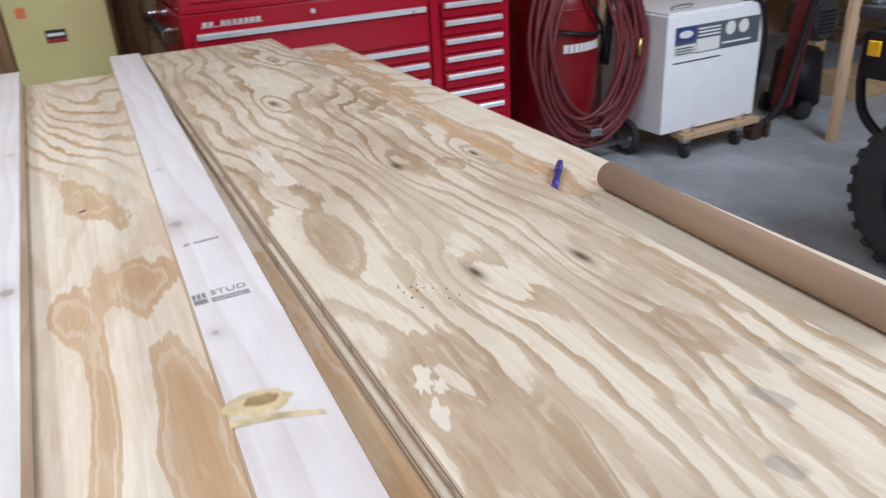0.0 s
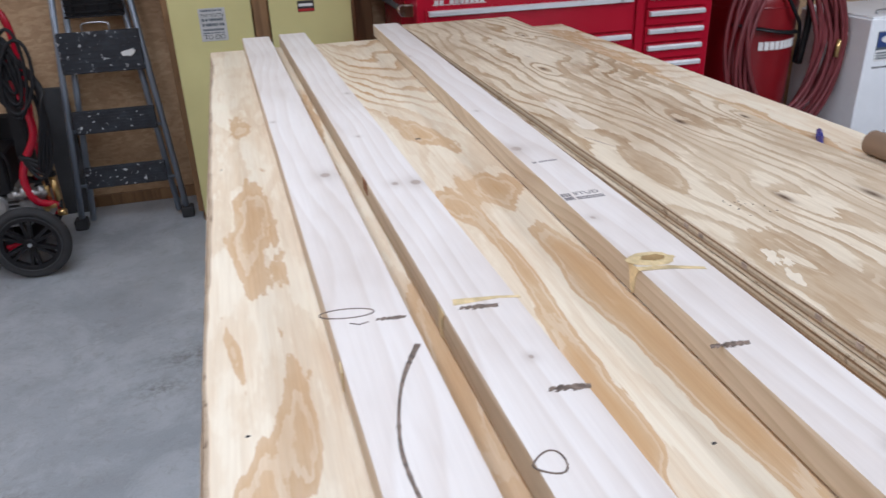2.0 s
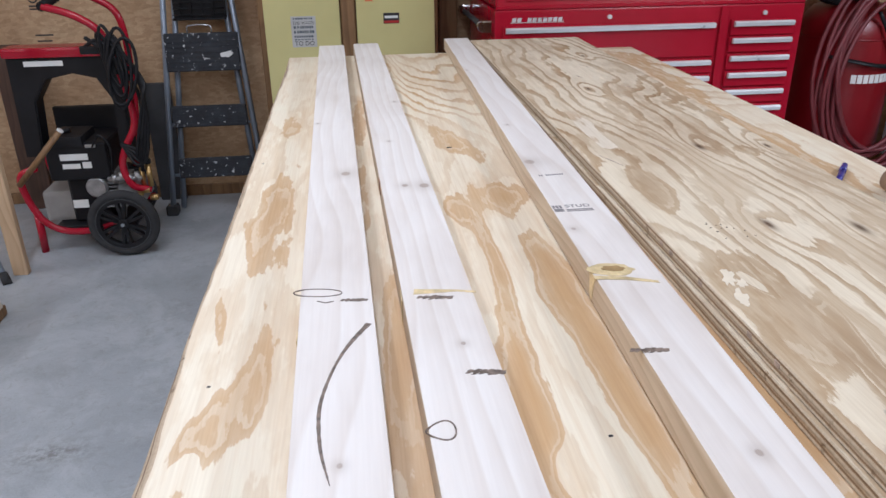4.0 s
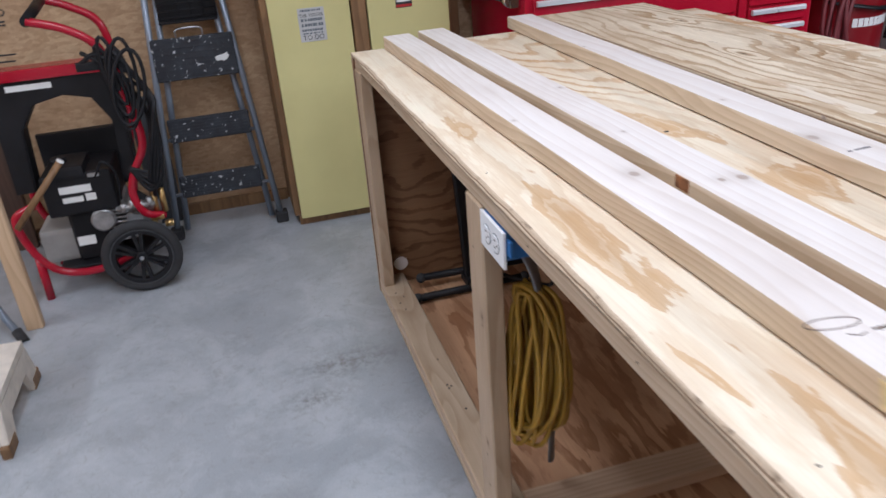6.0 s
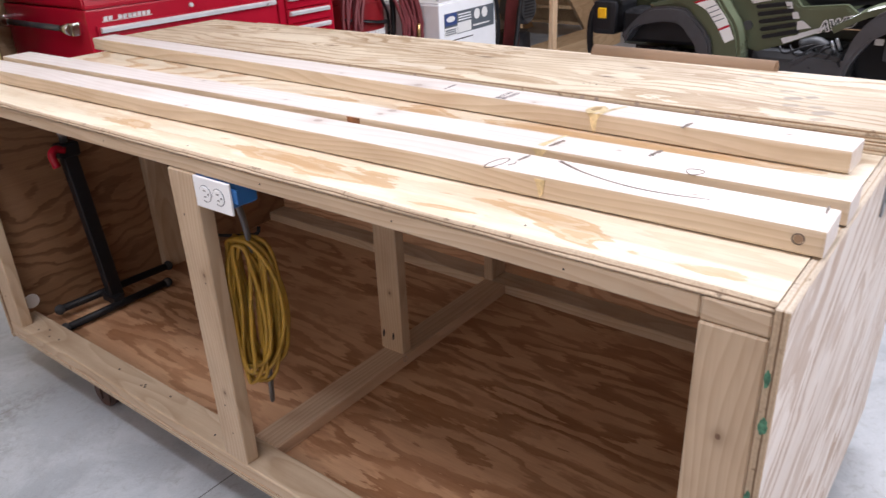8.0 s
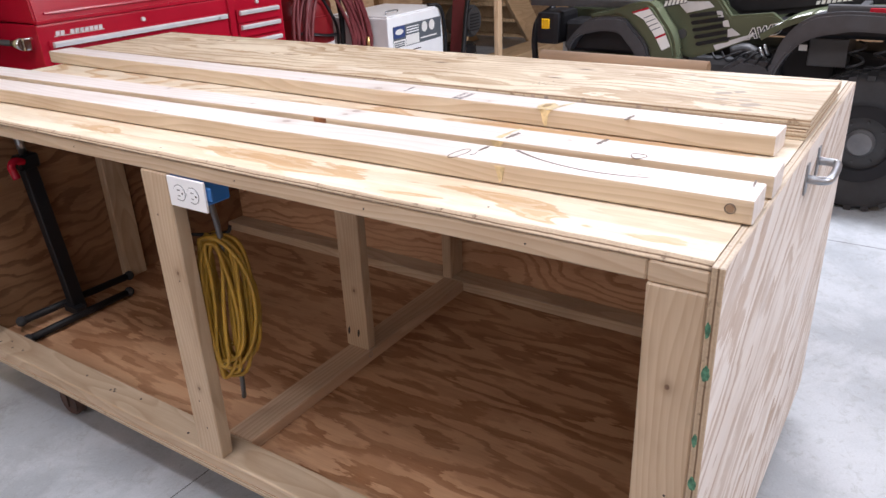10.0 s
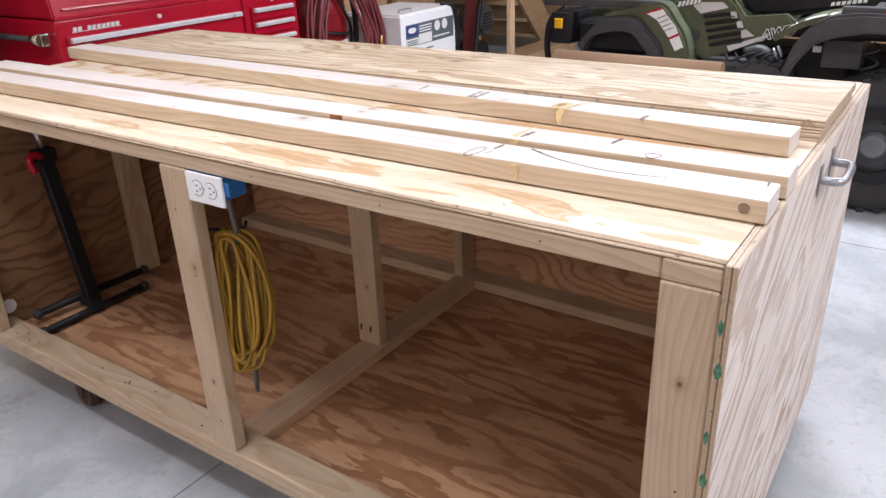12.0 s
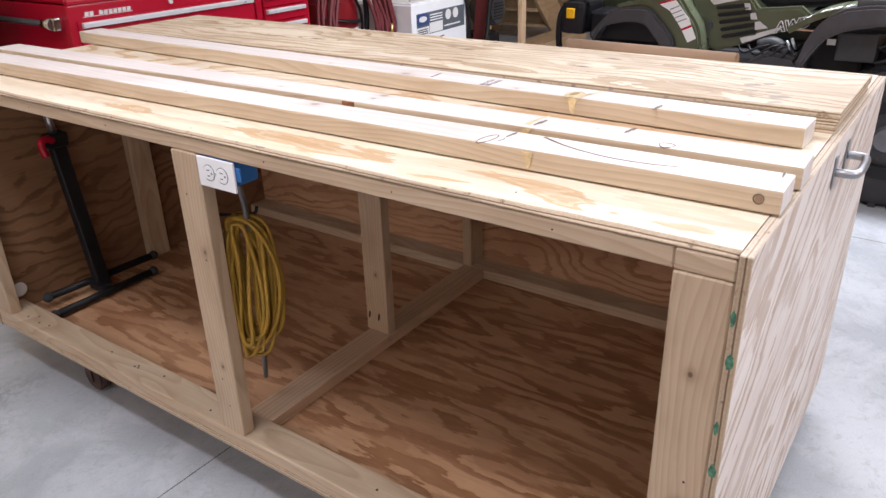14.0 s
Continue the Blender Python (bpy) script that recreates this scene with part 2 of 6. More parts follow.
CREAM, TAN = (0.76, 0.60, 0.43), (0.42, 0.24, 0.115)
m_top = veneer("bench_top_veneer", "Y", "X", 1.7, (0.84, 0.76, 0.61), (0.52, 0.29, 0.098), rings=6.4, slope=0.5, stretch=1.15, across=4.6, amp=1.15, tan=0.5, rough=0.5, jagged=0.55, hard=True, soil=0.2, far=(1.5, 1.3, 0.27), blotch=0.3, duty=0.52, faint=0.3,
               patches=((0.878, 0.069, 0.21, 0.030, 0.0, 0.8), (1.515, 0.067, 0.17, 0.025, 0.0, 0.45), (0.53, 0.040, 0.14, 0.010, -0.14, 0.6), (0.40, 0.098, 0.10, 0.020, 0.0, 0.75), (0.282, 0.050, 0.075, 0.030, 0.06, 0.8), (0.257, 0.049, 0.022, 0.012, 0.0, -0.7),
                        (1.384, 0.233, 0.50, 0.02, 0.0, 0.6), (0.448, 0.262, 0.20, 0.02, 0.05, 0.9), (1.315, 0.438, 0.17, 0.04, -0.25, 0.85), (0.869, 0.395, 0.08, 0.022, -0.1, 0.8), (0.93, 0.49, 0.06, 0.045, 0.0, 0.7))
               + ((0.64, 0.42, 0.17, 0.014, 0.04, 0.8), (0.62, 0.492, 0.15, 0.026, 0.0, 0.85), (0.30, 0.395, 0.16, 0.020, 0.05, 0.95), (0.212, 0.408, 0.028, 0.016, 0.0, -0.9), (0.308, 0.500, 0.15, 0.020, 0.02, 0.8), (0.66, 0.637, 0.26, 0.025, 0.0, 0.9), (0.30, 0.637, 0.15, 0.03, 0.0, 0.9), (0.10, 0.06, 0.06, 0.03, 0.0, 0.5), (1.25, 1.13, 0.45, 0.05, 0.05, 0.75), (2.1, 1.17, 0.35, 0.06, 0.0, 0.5)))
m_sheet = veneer("loose_sheet_veneer", "Y", "X", 5.2, (0.78, 0.685, 0.53), (0.40, 0.26, 0.13), rings=27.0, slope=0.8, stretch=1.1, across=3.2, amp=0.42,
                 knots=((0.616, 0.957, 0.022), (0.647, 0.831, 0.020), (1.046, 0.901, 0.022), (1.031, 1.035, 0.014), (1.589, 0.839, 0.015), (2.07, 0.965, 0.016)), tan=0.5, rough=0.6, jagged=0.6, hard=True, soil=0.5, duty=0.5, blotch=0.6,
                 smudges=((0.222, 0.821, 0.021, 0.013, -0.50, 1.0), (0.192, 0.845, 0.015, 0.011, -0.58, 1.0), (0.211, 0.762, 0.018, 0.011, -0.45, 0.8), (0.195, 0.710, 0.008, 0.007, -1.2, 0.8), (0.144, 0.732, 0.024, 0.016, -0.66, 0.9),
                          (0.164, 0.770, 0.018, 0.010, -0.38, 0.7), (0.314, 0.932, 0.022, 0.010, -0.28, 0.7), (0.351, 0.989, 0.018, 0.010, -0.35, 0.6), (0.248, 0.876, 0.018, 0.010, -0.29, 0.7), (0.142, 0.682, 0.016, 0.011, -0.69, 0.7)),
                 patches=((0.834, 0.724, 0.105, 0.034, 0.10, 0.85), (0.396, 0.700, 0.125, 0.036, 0.07, 0.95), (0.469, 0.714, 0.03, 0.009, -0.18, -0.8), (0.302, 0.751, 0.12, 0.011, 0.22, 0.75), (0.425, 0.946, 0.07, 0.035, -0.1, 0.65), (0.546, 1.02, 0.10, 0.025, 0.03, 0.7),
                          (1.008, 0.973, 0.05, 0.04, 0.0, 0.6), (1.6, 1.02, 0.25, 0.03, 0.0, 0.5)))
m_shelf = veneer("shelf_veneer", "Y", "X", 9.1, (0.66, 0.395, 0.225), (0.31, 0.13, 0.05), rings=4.2, slope=0.5, stretch=1.9, across=8.0, amp=1.4, rough=0.45, jagged=0.7, tan=0.65, hard=True, duty=0.42, blotch=0.5, soil=0.3)
m_back = veneer("back_veneer", "Y", "Z", 3.3, (0.66, 0.41, 0.245), (0.35, 0.165, 0.075), rings=15.0, slope=1.5, stretch=1.4, across=3.0, rough=0.55, jagged=0.6, hard=True, duty=0.5, blotch=0.4)
# Same plywood as the back, its colour darkened for the shade inside the bench.
m_farend_shaded = veneer("far_end_shaded_veneer", "X", "Z", 4.4, (0.31, 0.17, 0.088), (0.145, 0.066, 0.028), rings=11.0, slope=1.5, stretch=2.2, across=3.2, rough=0.55, jagged=0.6, hard=True, duty=0.5, blotch=0.4)
m_end = veneer("end_veneer", "X", "Z", 6.4, (0.85, 0.81, 0.77), (0.43, 0.29, 0.185), rings=7.5, slope=1.2, stretch=1.9, across=4.6, amp=1.1, rough=0.55, jagged=0.7, tan=0.45, hard=True, blotch=0.6, duty=0.45, skew=0.55)
m_stud1 = lumber("white_stud_wood", "Y", "X", 1.0, (0.785, 0.745, 0.715), (0.65, 0.575, 0.52), rings=30.0, soil=0.4, rough=0.5, wob=0.22, knot_colour=(0.42, 0.34, 0.29), halo=0.4,
                 knots=((0.985, 0.203, 0.009), (1.35, 0.141, 0.003), (0.192, 0.197, 0.003), (0.90, 0.338, 0.009), (0.905, 0.305, 0.006), (1.535, 0.324, 0.004), (1.184, 0.292, 0.003), (0.376, 0.331, 0.003),
                        (1.0, 0.547, 0.010), (1.269, 0.558, 0.003), (0.672, 0.539, 0.004), (1.9, 0.56, 0.003), (0.16, 0.56, 0.004)))
# Tanner copy of the stud wood, with the shade of the sides in its colour.
m_stud_shaded = lumber("shaded_side_pine", "Y", "Z", 1.6, (0.69, 0.57, 0.425), (0.48, 0.355, 0.22), rings=60.0, soil=0.4, rough=0.7, wob=0.22)
m_frame_y = lumber("frame_wood_along", "Y", "Z", 2.0, (0.62, 0.495, 0.355), (0.42, 0.29, 0.175), rings=60, soil=0.35, wob=0.22)
m_frame_x = lumber("frame_wood_cross", "X", "Y", 3.0, (0.68, 0.50, 0.345), (0.46, 0.30, 0.185), rings=50, soil=0.35, wob=0.2)
m_frame_z = lumber("frame_wood_upright", "Z", "Y", 4.0, (0.58, 0.455, 0.32), (0.42, 0.295, 0.18), rings=90, soil=0.4, wob=0.16, halo=0.5, knots=((0.80, 0.062, 0.004), (0.55, 0.055, 0.006), (0.40, 1.20, 0.004), (0.72, 1.19, 0.004)))
m_plies = plies("plywood_edge", dark=(0.36, 0.24, 0.14), light=(0.72, 0.60, 0.44))
m_top_edge = plies("worn_plywood_edge", dark=(0.20, 0.125, 0.07), light=(0.66, 0.53, 0.38), pitch=0.0034)
m_conduit = plain("grey_conduit", (0.20, 0.21, 0.23), 0.4, 0.6, vary=0.15)
m_plies_y = plies("plywood_edge_upright", "Y")
m_worn_edge = plies("worn_pale_edge", "Y", dark=(0.50, 0.38, 0.26), light=(0.78, 0.69, 0.56))
m_brown = lumber("brown_stained_wood", "Z", "X", 5.0, (0.30, 0.17, 0.075), (0.12, 0.06, 0.025), rings=16, soil=0.4)
m_walnut = lumber("walnut_stained_wood", "Z", "X", 5.5, (0.11, 0.06, 0.04), (0.05, 0.025, 0.016), rings=24, soil=0.5)
m_post = lumber("post_wood", "Z", "X", 7.0, (0.68, 0.50, 0.32), (0.46, 0.29, 0.16), rings=20)
m_stairwood = lumber("stair_wood", "X", "Y", 8.0, (0.62, 0.45, 0.27), (0.42, 0.27, 0.14), rings=20)
m_yellow = plain("yellow_enamel", (0.60, 0.55, 0.25), 0.45, vary=0.06, scale=2.5)
m_red = plain("red_enamel", (0.40, 0.007, 0.026), 0.22, vary=0.1, scale=3)
m_red_tank = plain("tank_red", (0.21, 0.007, 0.012), 0.35, vary=0.15, scale=4)
m_hose = plain("maroon_rubber", (0.15, 0.025, 0.03), 0.5, vary=0.2, scale=12)
m_chrome = plain("brushed_metal", (0.84, 0.85, 0.87), 0.32, 0.45, vary=0.06)
m_zinc = plain("zinc_metal", (0.55, 0.57, 0.6), 0.35, 1.0, vary=0.15)
m_black = plain("black_plastic", (0.010, 0.010, 0.012), 0.5, vary=0.3, spec=0.3)
m_rubber = plain("tyre_rubber", (0.03, 0.03, 0.032), 0.8, vary=0.3, scale=14, bump=0.2)
m_white = plain("white_enamel", (0.88, 0.90, 0.92), 0.4, vary=0.03)
m_offwhite = plain("worn_white_paint", (0.68, 0.62, 0.54), 0.7, vary=0.15, scale=16, bump=0.3)
m_greysteel = plain("grey_steel", (0.27, 0.31, 0.37), 0.4, 0.5, vary=0.12)
m_engine = plain("cast_aluminium", (0.42, 0.42, 0.42), 0.45, 0.8, vary=0.3, scale=20)
m_blue = plain("blue_plastic", (0.03, 0.15, 0.42), 0.5)
m_pen = plain("blue_marker_plastic", (0.03, 0.025, 0.22), 0.35)
m_cord = plain("yellow_cord", (0.34, 0.195, 0.02), 0.5, vary=0.2, scale=30)
m_card = plain("brown_cardboard", (0.31, 0.205, 0.13), 0.85, vary=0.08, scale=5)
m_green = plain("olive_plastic", (0.080, 0.095, 0.058), 0.22, vary=0.1, scale=4)
m_greenpaint = plain("green_chalk", (0.07, 0.19, 0.12), 0.85, vary=0.7, scale=120)
m_darkgrey = plain("charcoal_plastic", (0.05, 0.052, 0.056), 0.5, vary=0.2)
m_ink = plain("black_ink", (0.03, 0.028, 0.03), 0.7)
m_amber = plain("amber_lens", (0.80, 0.45, 0.01), 0.25)
m_brass = plain("brass", (0.6, 0.42, 0.18), 0.35, 1.0, vary=0.15)
m_navy = plain("navy_print", (0.03, 0.06, 0.2), 0.5)
m_slate = plain("slate_print", (0.10, 0.12, 0.14), 0.5)
m_paper = plain("white_paper", (0.78, 0.78, 0.76), 0.7, vary=0.03)
m_ceiling = plain("ceiling_board", (0.70, 0.68, 0.64), 0.85, vary=0.05, scale=1.5)
m_rust = plain("rusty_iron", (0.06, 0.03, 0.022), 0.7, vary=0.4, scale=30)


def concrete():
    k = Nodes("concrete", 0.5)
    c = k.coords()
    big = k.noise(c, 1.3, 5.0, 0.62)
    mid = k.noise(c, 7.0, 5.0, 0.6)
    fine = k.noise(c, 160.0, 2.0, 0.5)
    col = k.ramp(big, ((0.3, (0.335, 0.36, 0.385)), (0.7, (0.465, 0.495, 0.525))))
    col = k.mix(k.ramp(mid, ((0.5, grey(0.0)), (0.75, grey(0.3)))), col, (0.24, 0.24, 0.235))
    marble = k.noise(c, 2.6, 7.0, 0.74, 0.5)
    col = k.mix(k.ramp(marble, ((0.46, grey(0.0)), (0.58, grey(0.45)), (0.75, grey(0.65)))), col, (0.57, 0.60, 0.63))
    trowel = k.noise(c, 21.0, 4.0, 0.7, 1.5)
    col = k.mix(k.ramp(trowel, ((0.54, grey(0.0)), (0.7, grey(0.42)))), col, (0.28, 0.28, 0.27))
    col = k.mix(k.math("MULTIPLY", fine, 0.25), col, (0.2, 0.2, 0.2), "MULTIPLY")
    x, y, z = k.xyz()
    for sx, sy, rx, ry in ((-0.17, 2.22, 0.16, 0.07), (-0.32, 2.05, 0.10, 0.05), (-0.75, 1.62, 0.12, 0.05)):
        dx, dy = k.math("DIVIDE", k.math("SUBTRACT", x, sx), rx), k.math("DIVIDE", k.math("SUBTRACT", y, sy), ry)
        d2 = k.math("ADD", k.math("MULTIPLY", dx, dx), k.math("MULTIPLY", dy, dy))
        blot = k.math("MULTIPLY", k.math("EXPONENT", k.math("MULTIPLY", d2, -0.9)), k.ramp(k.noise(c, 34.0, 4.0, 0.7), ((0.42, grey(0.0)), (0.62, grey(0.8)))))
        col = k.mix(blot, col, (0.17, 0.165, 0.15))
    k.bump(fine, 0.1, 0.001)
    return k.done(col, k.math("MULTIPLY_ADD", mid, 0.35, 0.3))


def strand_board():
    k = Nodes("strand_board", 0.7)
    c = k.coords()
    n = k.node("ShaderNodeTexVoronoi")
    warp = k.node("ShaderNodeMapping")
    warp.inputs["Scale"].default_value = (1.0, 1.0, 2.2)
    warp.inputs["Rotation"].default_value = (0, 0.6, 0)
    k.link(c, warp.inputs[0])
    k.link(warp.outputs[0], n.inputs["Vector"])
    n.inputs["Scale"].default_value = 32.0
    n.inputs["Randomness"].default_value = 1.0
    val = k.node("ShaderNodeSeparateColor")
    k.link(n.outputs["Color"], val.inputs[0])
    col = k.ramp(val.outputs[0], ((0.0, (0.50, 0.335, 0.19)), (0.45, (0.57, 0.395, 0.235)), (1.0, (0.65, 0.465, 0.285))))
    big = k.noise(c, 1.8, 4.0, 0.6)
    col = k.mix(k.ramp(big, ((0.4, grey(0.0)), (0.7, grey(0.5)))), col, (0.35, 0.2, 0.09), "MULTIPLY")
    fine = k.noise(c, 120.0, 2.0)
    col = k.mix(k.math("MULTIPLY", fine, 0.35), col, (0.25, 0.14, 0.06), "MULTIPLY")
    k.bump(n.outputs["Distance"], 0.25, 0.003)
    return k.done(col)


m_floor, m_osb = concrete(), strand_board()

# ---- builders ----


def thing(name, at, label, category, group="", kind=""):
    ob = new(name)
    ob.empty_display_size = 0.1
    ob.location = at
    return tagged(ob, label, category, group, kind)


def root_of(ob):
    while ob.parent:
        ob = ob.parent
    return ob


def mesh_of(name, bm, materials):
    me = bpy.data.meshes.new(name)
    bm.normal_update()
    bm.to_mesh(me)
    bm.free()
    for m in materials if isinstance(materials, (list, tuple)) else (materials,):
        me.materials.append(m)
    return me


def part(name, bm, material, parent, label=""):
    """Links a bmesh, given in world coordinates, as one mesh under a thing or a part."""
    at = root_of(parent).location
    bmesh.ops.translate(bm, verts=bm.verts, vec=-at)
    ob = new(name, mesh_of(name, bm, material))
    ob.parent = parent
    return tagged(ob, label)


def solid(name, bm, material, label="", category="", group="", kind=""):
    """A bmesh as a top-level thing of one mesh, in world coordinates."""
    return tagged(new(name, mesh_of(name, bm, material)), label, category, group, kind)


def smooth(bm, only_round=True):
    for f in bm.faces:
        f.smooth = len(f.verts) == 4 or not only_round
    return bm


def box(x0, x1, y0, y1, z0, z1, bevel=0.002, bm=None, mat=0, seg=1):
    bm = bm or bmesh.new()
    r = bmesh.ops.create_cube(bm, size=1.0)
    vs = r["verts"]
    for v in vs:
        v.co = Vector(((x0 + x1) / 2 + v.co.x * (x1 - x0), (y0 + y1) / 2 + v.co.y * (y1 - y0), (z0 + z1) / 2 + v.co.z * (z1 - z0)))
    fs = {f for v in vs for f in v.link_faces}
    for f in fs:
        f.material_index = mat
    if bevel:
        es = {e for v in vs for e in v.link_edges}
        bmesh.ops.bevel(bm, geom=list(es), offset=bevel, segments=seg, profile=0.7, affect="EDGES")
    return bm


def turned(bm, m, vs=None):
    bmesh.ops.transform(bm, matrix=m, verts=vs or bm.verts)
    return bm


def rod(p0, p1, r, seg=12, bm=None, r2=None, bevel=0.0):
    """A round bar from p0 to p1."""
    bm = bm or bmesh.new()
    p0, p1 = Vector(p0), Vector(p1)
    d = p1 - p0
    m = Matrix.Translation((p0 + p1) / 2) @ d.to_track_quat("Z", "Y").to_matrix().to_4x4()
    res = bmesh.ops.create_cone(bm, cap_ends=True, segments=seg, radius1=r, radius2=r if r2 is None else r2, depth=d.length, matrix=m)
    for v in res["verts"]:
        for f in v.link_faces:
            f.smooth = len(f.verts) == 4
    if bevel:
        es = {e for v in res["verts"] for e in v.link_edges if any(len(f.verts) > 4 for f in e.link_faces)}
        bmesh.ops.bevel(bm, geom=list(es), offset=bevel, segments=2, affect="EDGES")
    return bm


def pipe(points, r, seg=8, bm=None, closed=False, flat=1.0):
    """A tube swept along points. flat squeezes it."""
    bm = bm or bmesh.new()
    pts = [Vector(p) for p in points]
    n = len(pts)
    rings = []
    up = None
    for i, p in enumerate(pts):
        a = pts[(i - 1) % n] if closed or i else p
        b = pts[(i + 1) % n] if closed or i < n - 1 else p
        d = (b - a).normalized()
        if up is None:
            up = d.orthogonal().normalized()
        up = (up - d * up.dot(d)).normalized()
        side = d.cross(up)
        rings.append([bm.verts.new(p + (up * math.cos(2 * math.pi * k / seg) + side * math.sin(2 * math.pi * k / seg) * flat) * r) for k in range(seg)])
    for i in range(n if closed else n - 1):
        q, w = rings[i], rings[(i + 1) % n]
        for k in range(seg):
            f = bm.faces.new((q[k], q[(k + 1) % seg], w[(k + 1) % seg], w[k]))
            f.smooth = True
    if not closed:
        bm.faces.new(rings[0][::-1])
        bm.faces.new(rings[-1])
    bmesh.ops.recalc_face_normals(bm, faces=bm.faces)
    return bm


def bend(points, steps=6):
    """Smooths a line of points (Catmull-Rom)."""
    p = [Vector(q) for q in points]
    p = [p[0] * 2 - p[1]] + p + [p[-1] * 2 - p[-2]]
    out = []
    for i in range(1, len(p) - 2):
        for s in range(steps):
            t = s / steps
            a, b, c, d = p[i - 1:i + 3]
            out.append(0.5 * ((2 * b) + (c - a) * t + (2 * a - 5 * b + 4 * c - d) * t * t + (3 * b - a - 3 * c + d) * t ** 3))
    return out + [p[-2]]


def slab(outline, axis, lo, hi, bevel=0.0, bm=None):
    """A plate: outline is a list of 2D points in the plane across axis, between lo and hi along it."""
    bm = bm or bmesh.new()

    def at(a, b, c):
        return {"x": (c, a, b), "y": (a, c, b), "z": (a, b, c)}[axis]
    v0 = [bm.verts.new(at(a, b, lo)) for a, b in outline]
    v1 = [bm.verts.new(at(a, b, hi)) for a, b in outline]
    n = len(outline)
    fs = [bm.faces.new(v0[::-1]), bm.faces.new(v1)] + [bm.faces.new((v0[i], v0[(i + 1) % n], v1[(i + 1) % n], v1[i])) for i in range(n)]
    bmesh.ops.recalc_face_normals(bm, faces=fs)
    if bevel:
        bmesh.ops.bevel(bm, geom=list({e for f in fs[:2] for e in f.edges}), offset=bevel, segments=2, affect="EDGES")
    return bm


def ring_slab(cx, cy, r0, r1, axis, lo, hi, seg=40, bm=None):
    """A flat ring across axis."""
    bm = bm or bmesh.new()

    def at(a, b, c):
        return {"x": (c, a, b), "y": (a, c, b), "z": (a, b, c)}[axis]
    loops = [[bm.verts.new(at(cx + r * math.cos(2 * math.pi * i / seg), cy + r * math.sin(2 * math.pi * i / seg), c)) for i in range(seg)] for r, c in ((r0, lo), (r1, lo), (r1, hi), (r0, hi))]
    for q in range(4):
        a, b = loops[q], loops[(q + 1) % 4]
        for i in range(seg):
            f = bm.faces.new((a[i], a[(i + 1) % seg], b[(i + 1) % seg], b[i]))
            f.smooth = q % 2 == 1
    bmesh.ops.recalc_face_normals(bm, faces=bm.faces)
    return bm


# ---- room ----
WX0, WX1, WY0, WY1, CEIL = -4.6, 7.6, -3.6, 3.92, 2.85
solid("floor", box(WX0 - 0.2, WX1 + 0.2, WY0 - 0.2, 5.6, -0.15, 0.0, 0), m_floor, "smooth pale grey concrete garage floor with faint stains", "floor", kind="structure")
solid("ceiling", box(WX0 - 0.2, WX1 + 0.2, WY0 - 0.2, 5.6, CEIL, CEIL + 0.1, 0), m_ceiling, "plain pale ceiling boards", "ceiling", kind="structure")
solid("wall_north", box(WX0, 4.9, WY1, WY1 + 0.12, 0, CEIL, 0), m_osb, "brown strand board wall", "wall", kind="structure")
solid("wall_south", box(WX0, WX1, WY0 - 0.12, WY0, 0, CEIL, 0), m_osb, "brown strand board wall", "wall", kind="structure")
solid("wall_west", box(WX0 - 0.12, WX0, WY0 - 0.12, WY1 + 0.12, 0, CEIL, 0), m_osb, "brown strand board wall", "wall", kind="structure")
solid("wall_east", box(WX1, WX1 + 0.12, WY0 - 0.12, 5.5, 0, CEIL, 0), m_osb, "brown strand board wall", "wall", kind="structure")
solid("wall_stairwell", box(4.9, WX1, 5.4, 5.52, 0, CEIL, 0), m_osb, "brown strand board wall behind the stairs", "wall", kind="structure")

# ---- workbench ----
H, T = 1.010, 1.052
BX, BY = 1.265, 2.45
bench = thing("workbench", (0, 0, 0), "large rolling workbench of plywood and studs with open side", "workbench")


def sheet(x0, x1, y0, y1, z0, z1, thin="z"):
    """A plywood sheet whose faces and cut edges have separate materials."""
    bm = box(x0, x1, y0, y1, z0, z1, 0.0015)
    bm.normal_update()
    for f in bm.faces:
        f.material_index = 0 if abs(f.normal["xyz".index(thin)]) > 0.9 else 2 if thin == "y" and f.normal.z > 0.4 else 1
    return bm


TOP_THICK, RAIL_Z = 0.0125, 0.9632


def worn_top():
    """The top sheet, its open-side edge worn round by a changing amount along its length."""
    bm = bmesh.new()
    rows, n = [], 90
    for i in range(n + 1):
        y = 0.019 + (BY - 0.019) * i / n
        skew = 0.006 * (1 - y / BY)
        w = 0.013 + 0.009 * noise.noise((y * 2.3, 0.4, 0.0)) + 0.004 * noise.noise((y * 17.0, 2.4, 0.0))
        w = max(0.004, w * min(1.0, (BY - y) * 4.0))
        d = min(0.0085, w * 0.55)
        chip = 0.0016 * noise.noise((y * 31.0, 7.0, 0.0))
        prof = [(skew + 0.002 + chip, H - TOP_THICK), (skew + chip, H - TOP_THICK + 0.003), (skew + w * 0.12, H - d), (skew + w * 0.42, H - d * 0.42), (skew + w * 0.75, H - d * 0.1), (skew + w, H), (BX, H), (BX, H - TOP_THICK)]
        rows.append([bm.verts.new((x, y, z)) for x, z in prof])
    m = len(rows[0])
    for a, b in zip(rows, rows[1:]):
        for j in range(m):
            f = bm.faces.new((a[j], b[j], b[(j + 1) % m], a[(j + 1) % m]))
            f.material_index = 0 if j in (4, 5) else 1
            f.smooth = j in (1, 2, 3, 4)
    for end in (rows[0][::-1], rows[-1]):
        bm.faces.new(end).material_index = 1
    bmesh.ops.recalc_face_normals(bm, faces=bm.faces)
    return bm


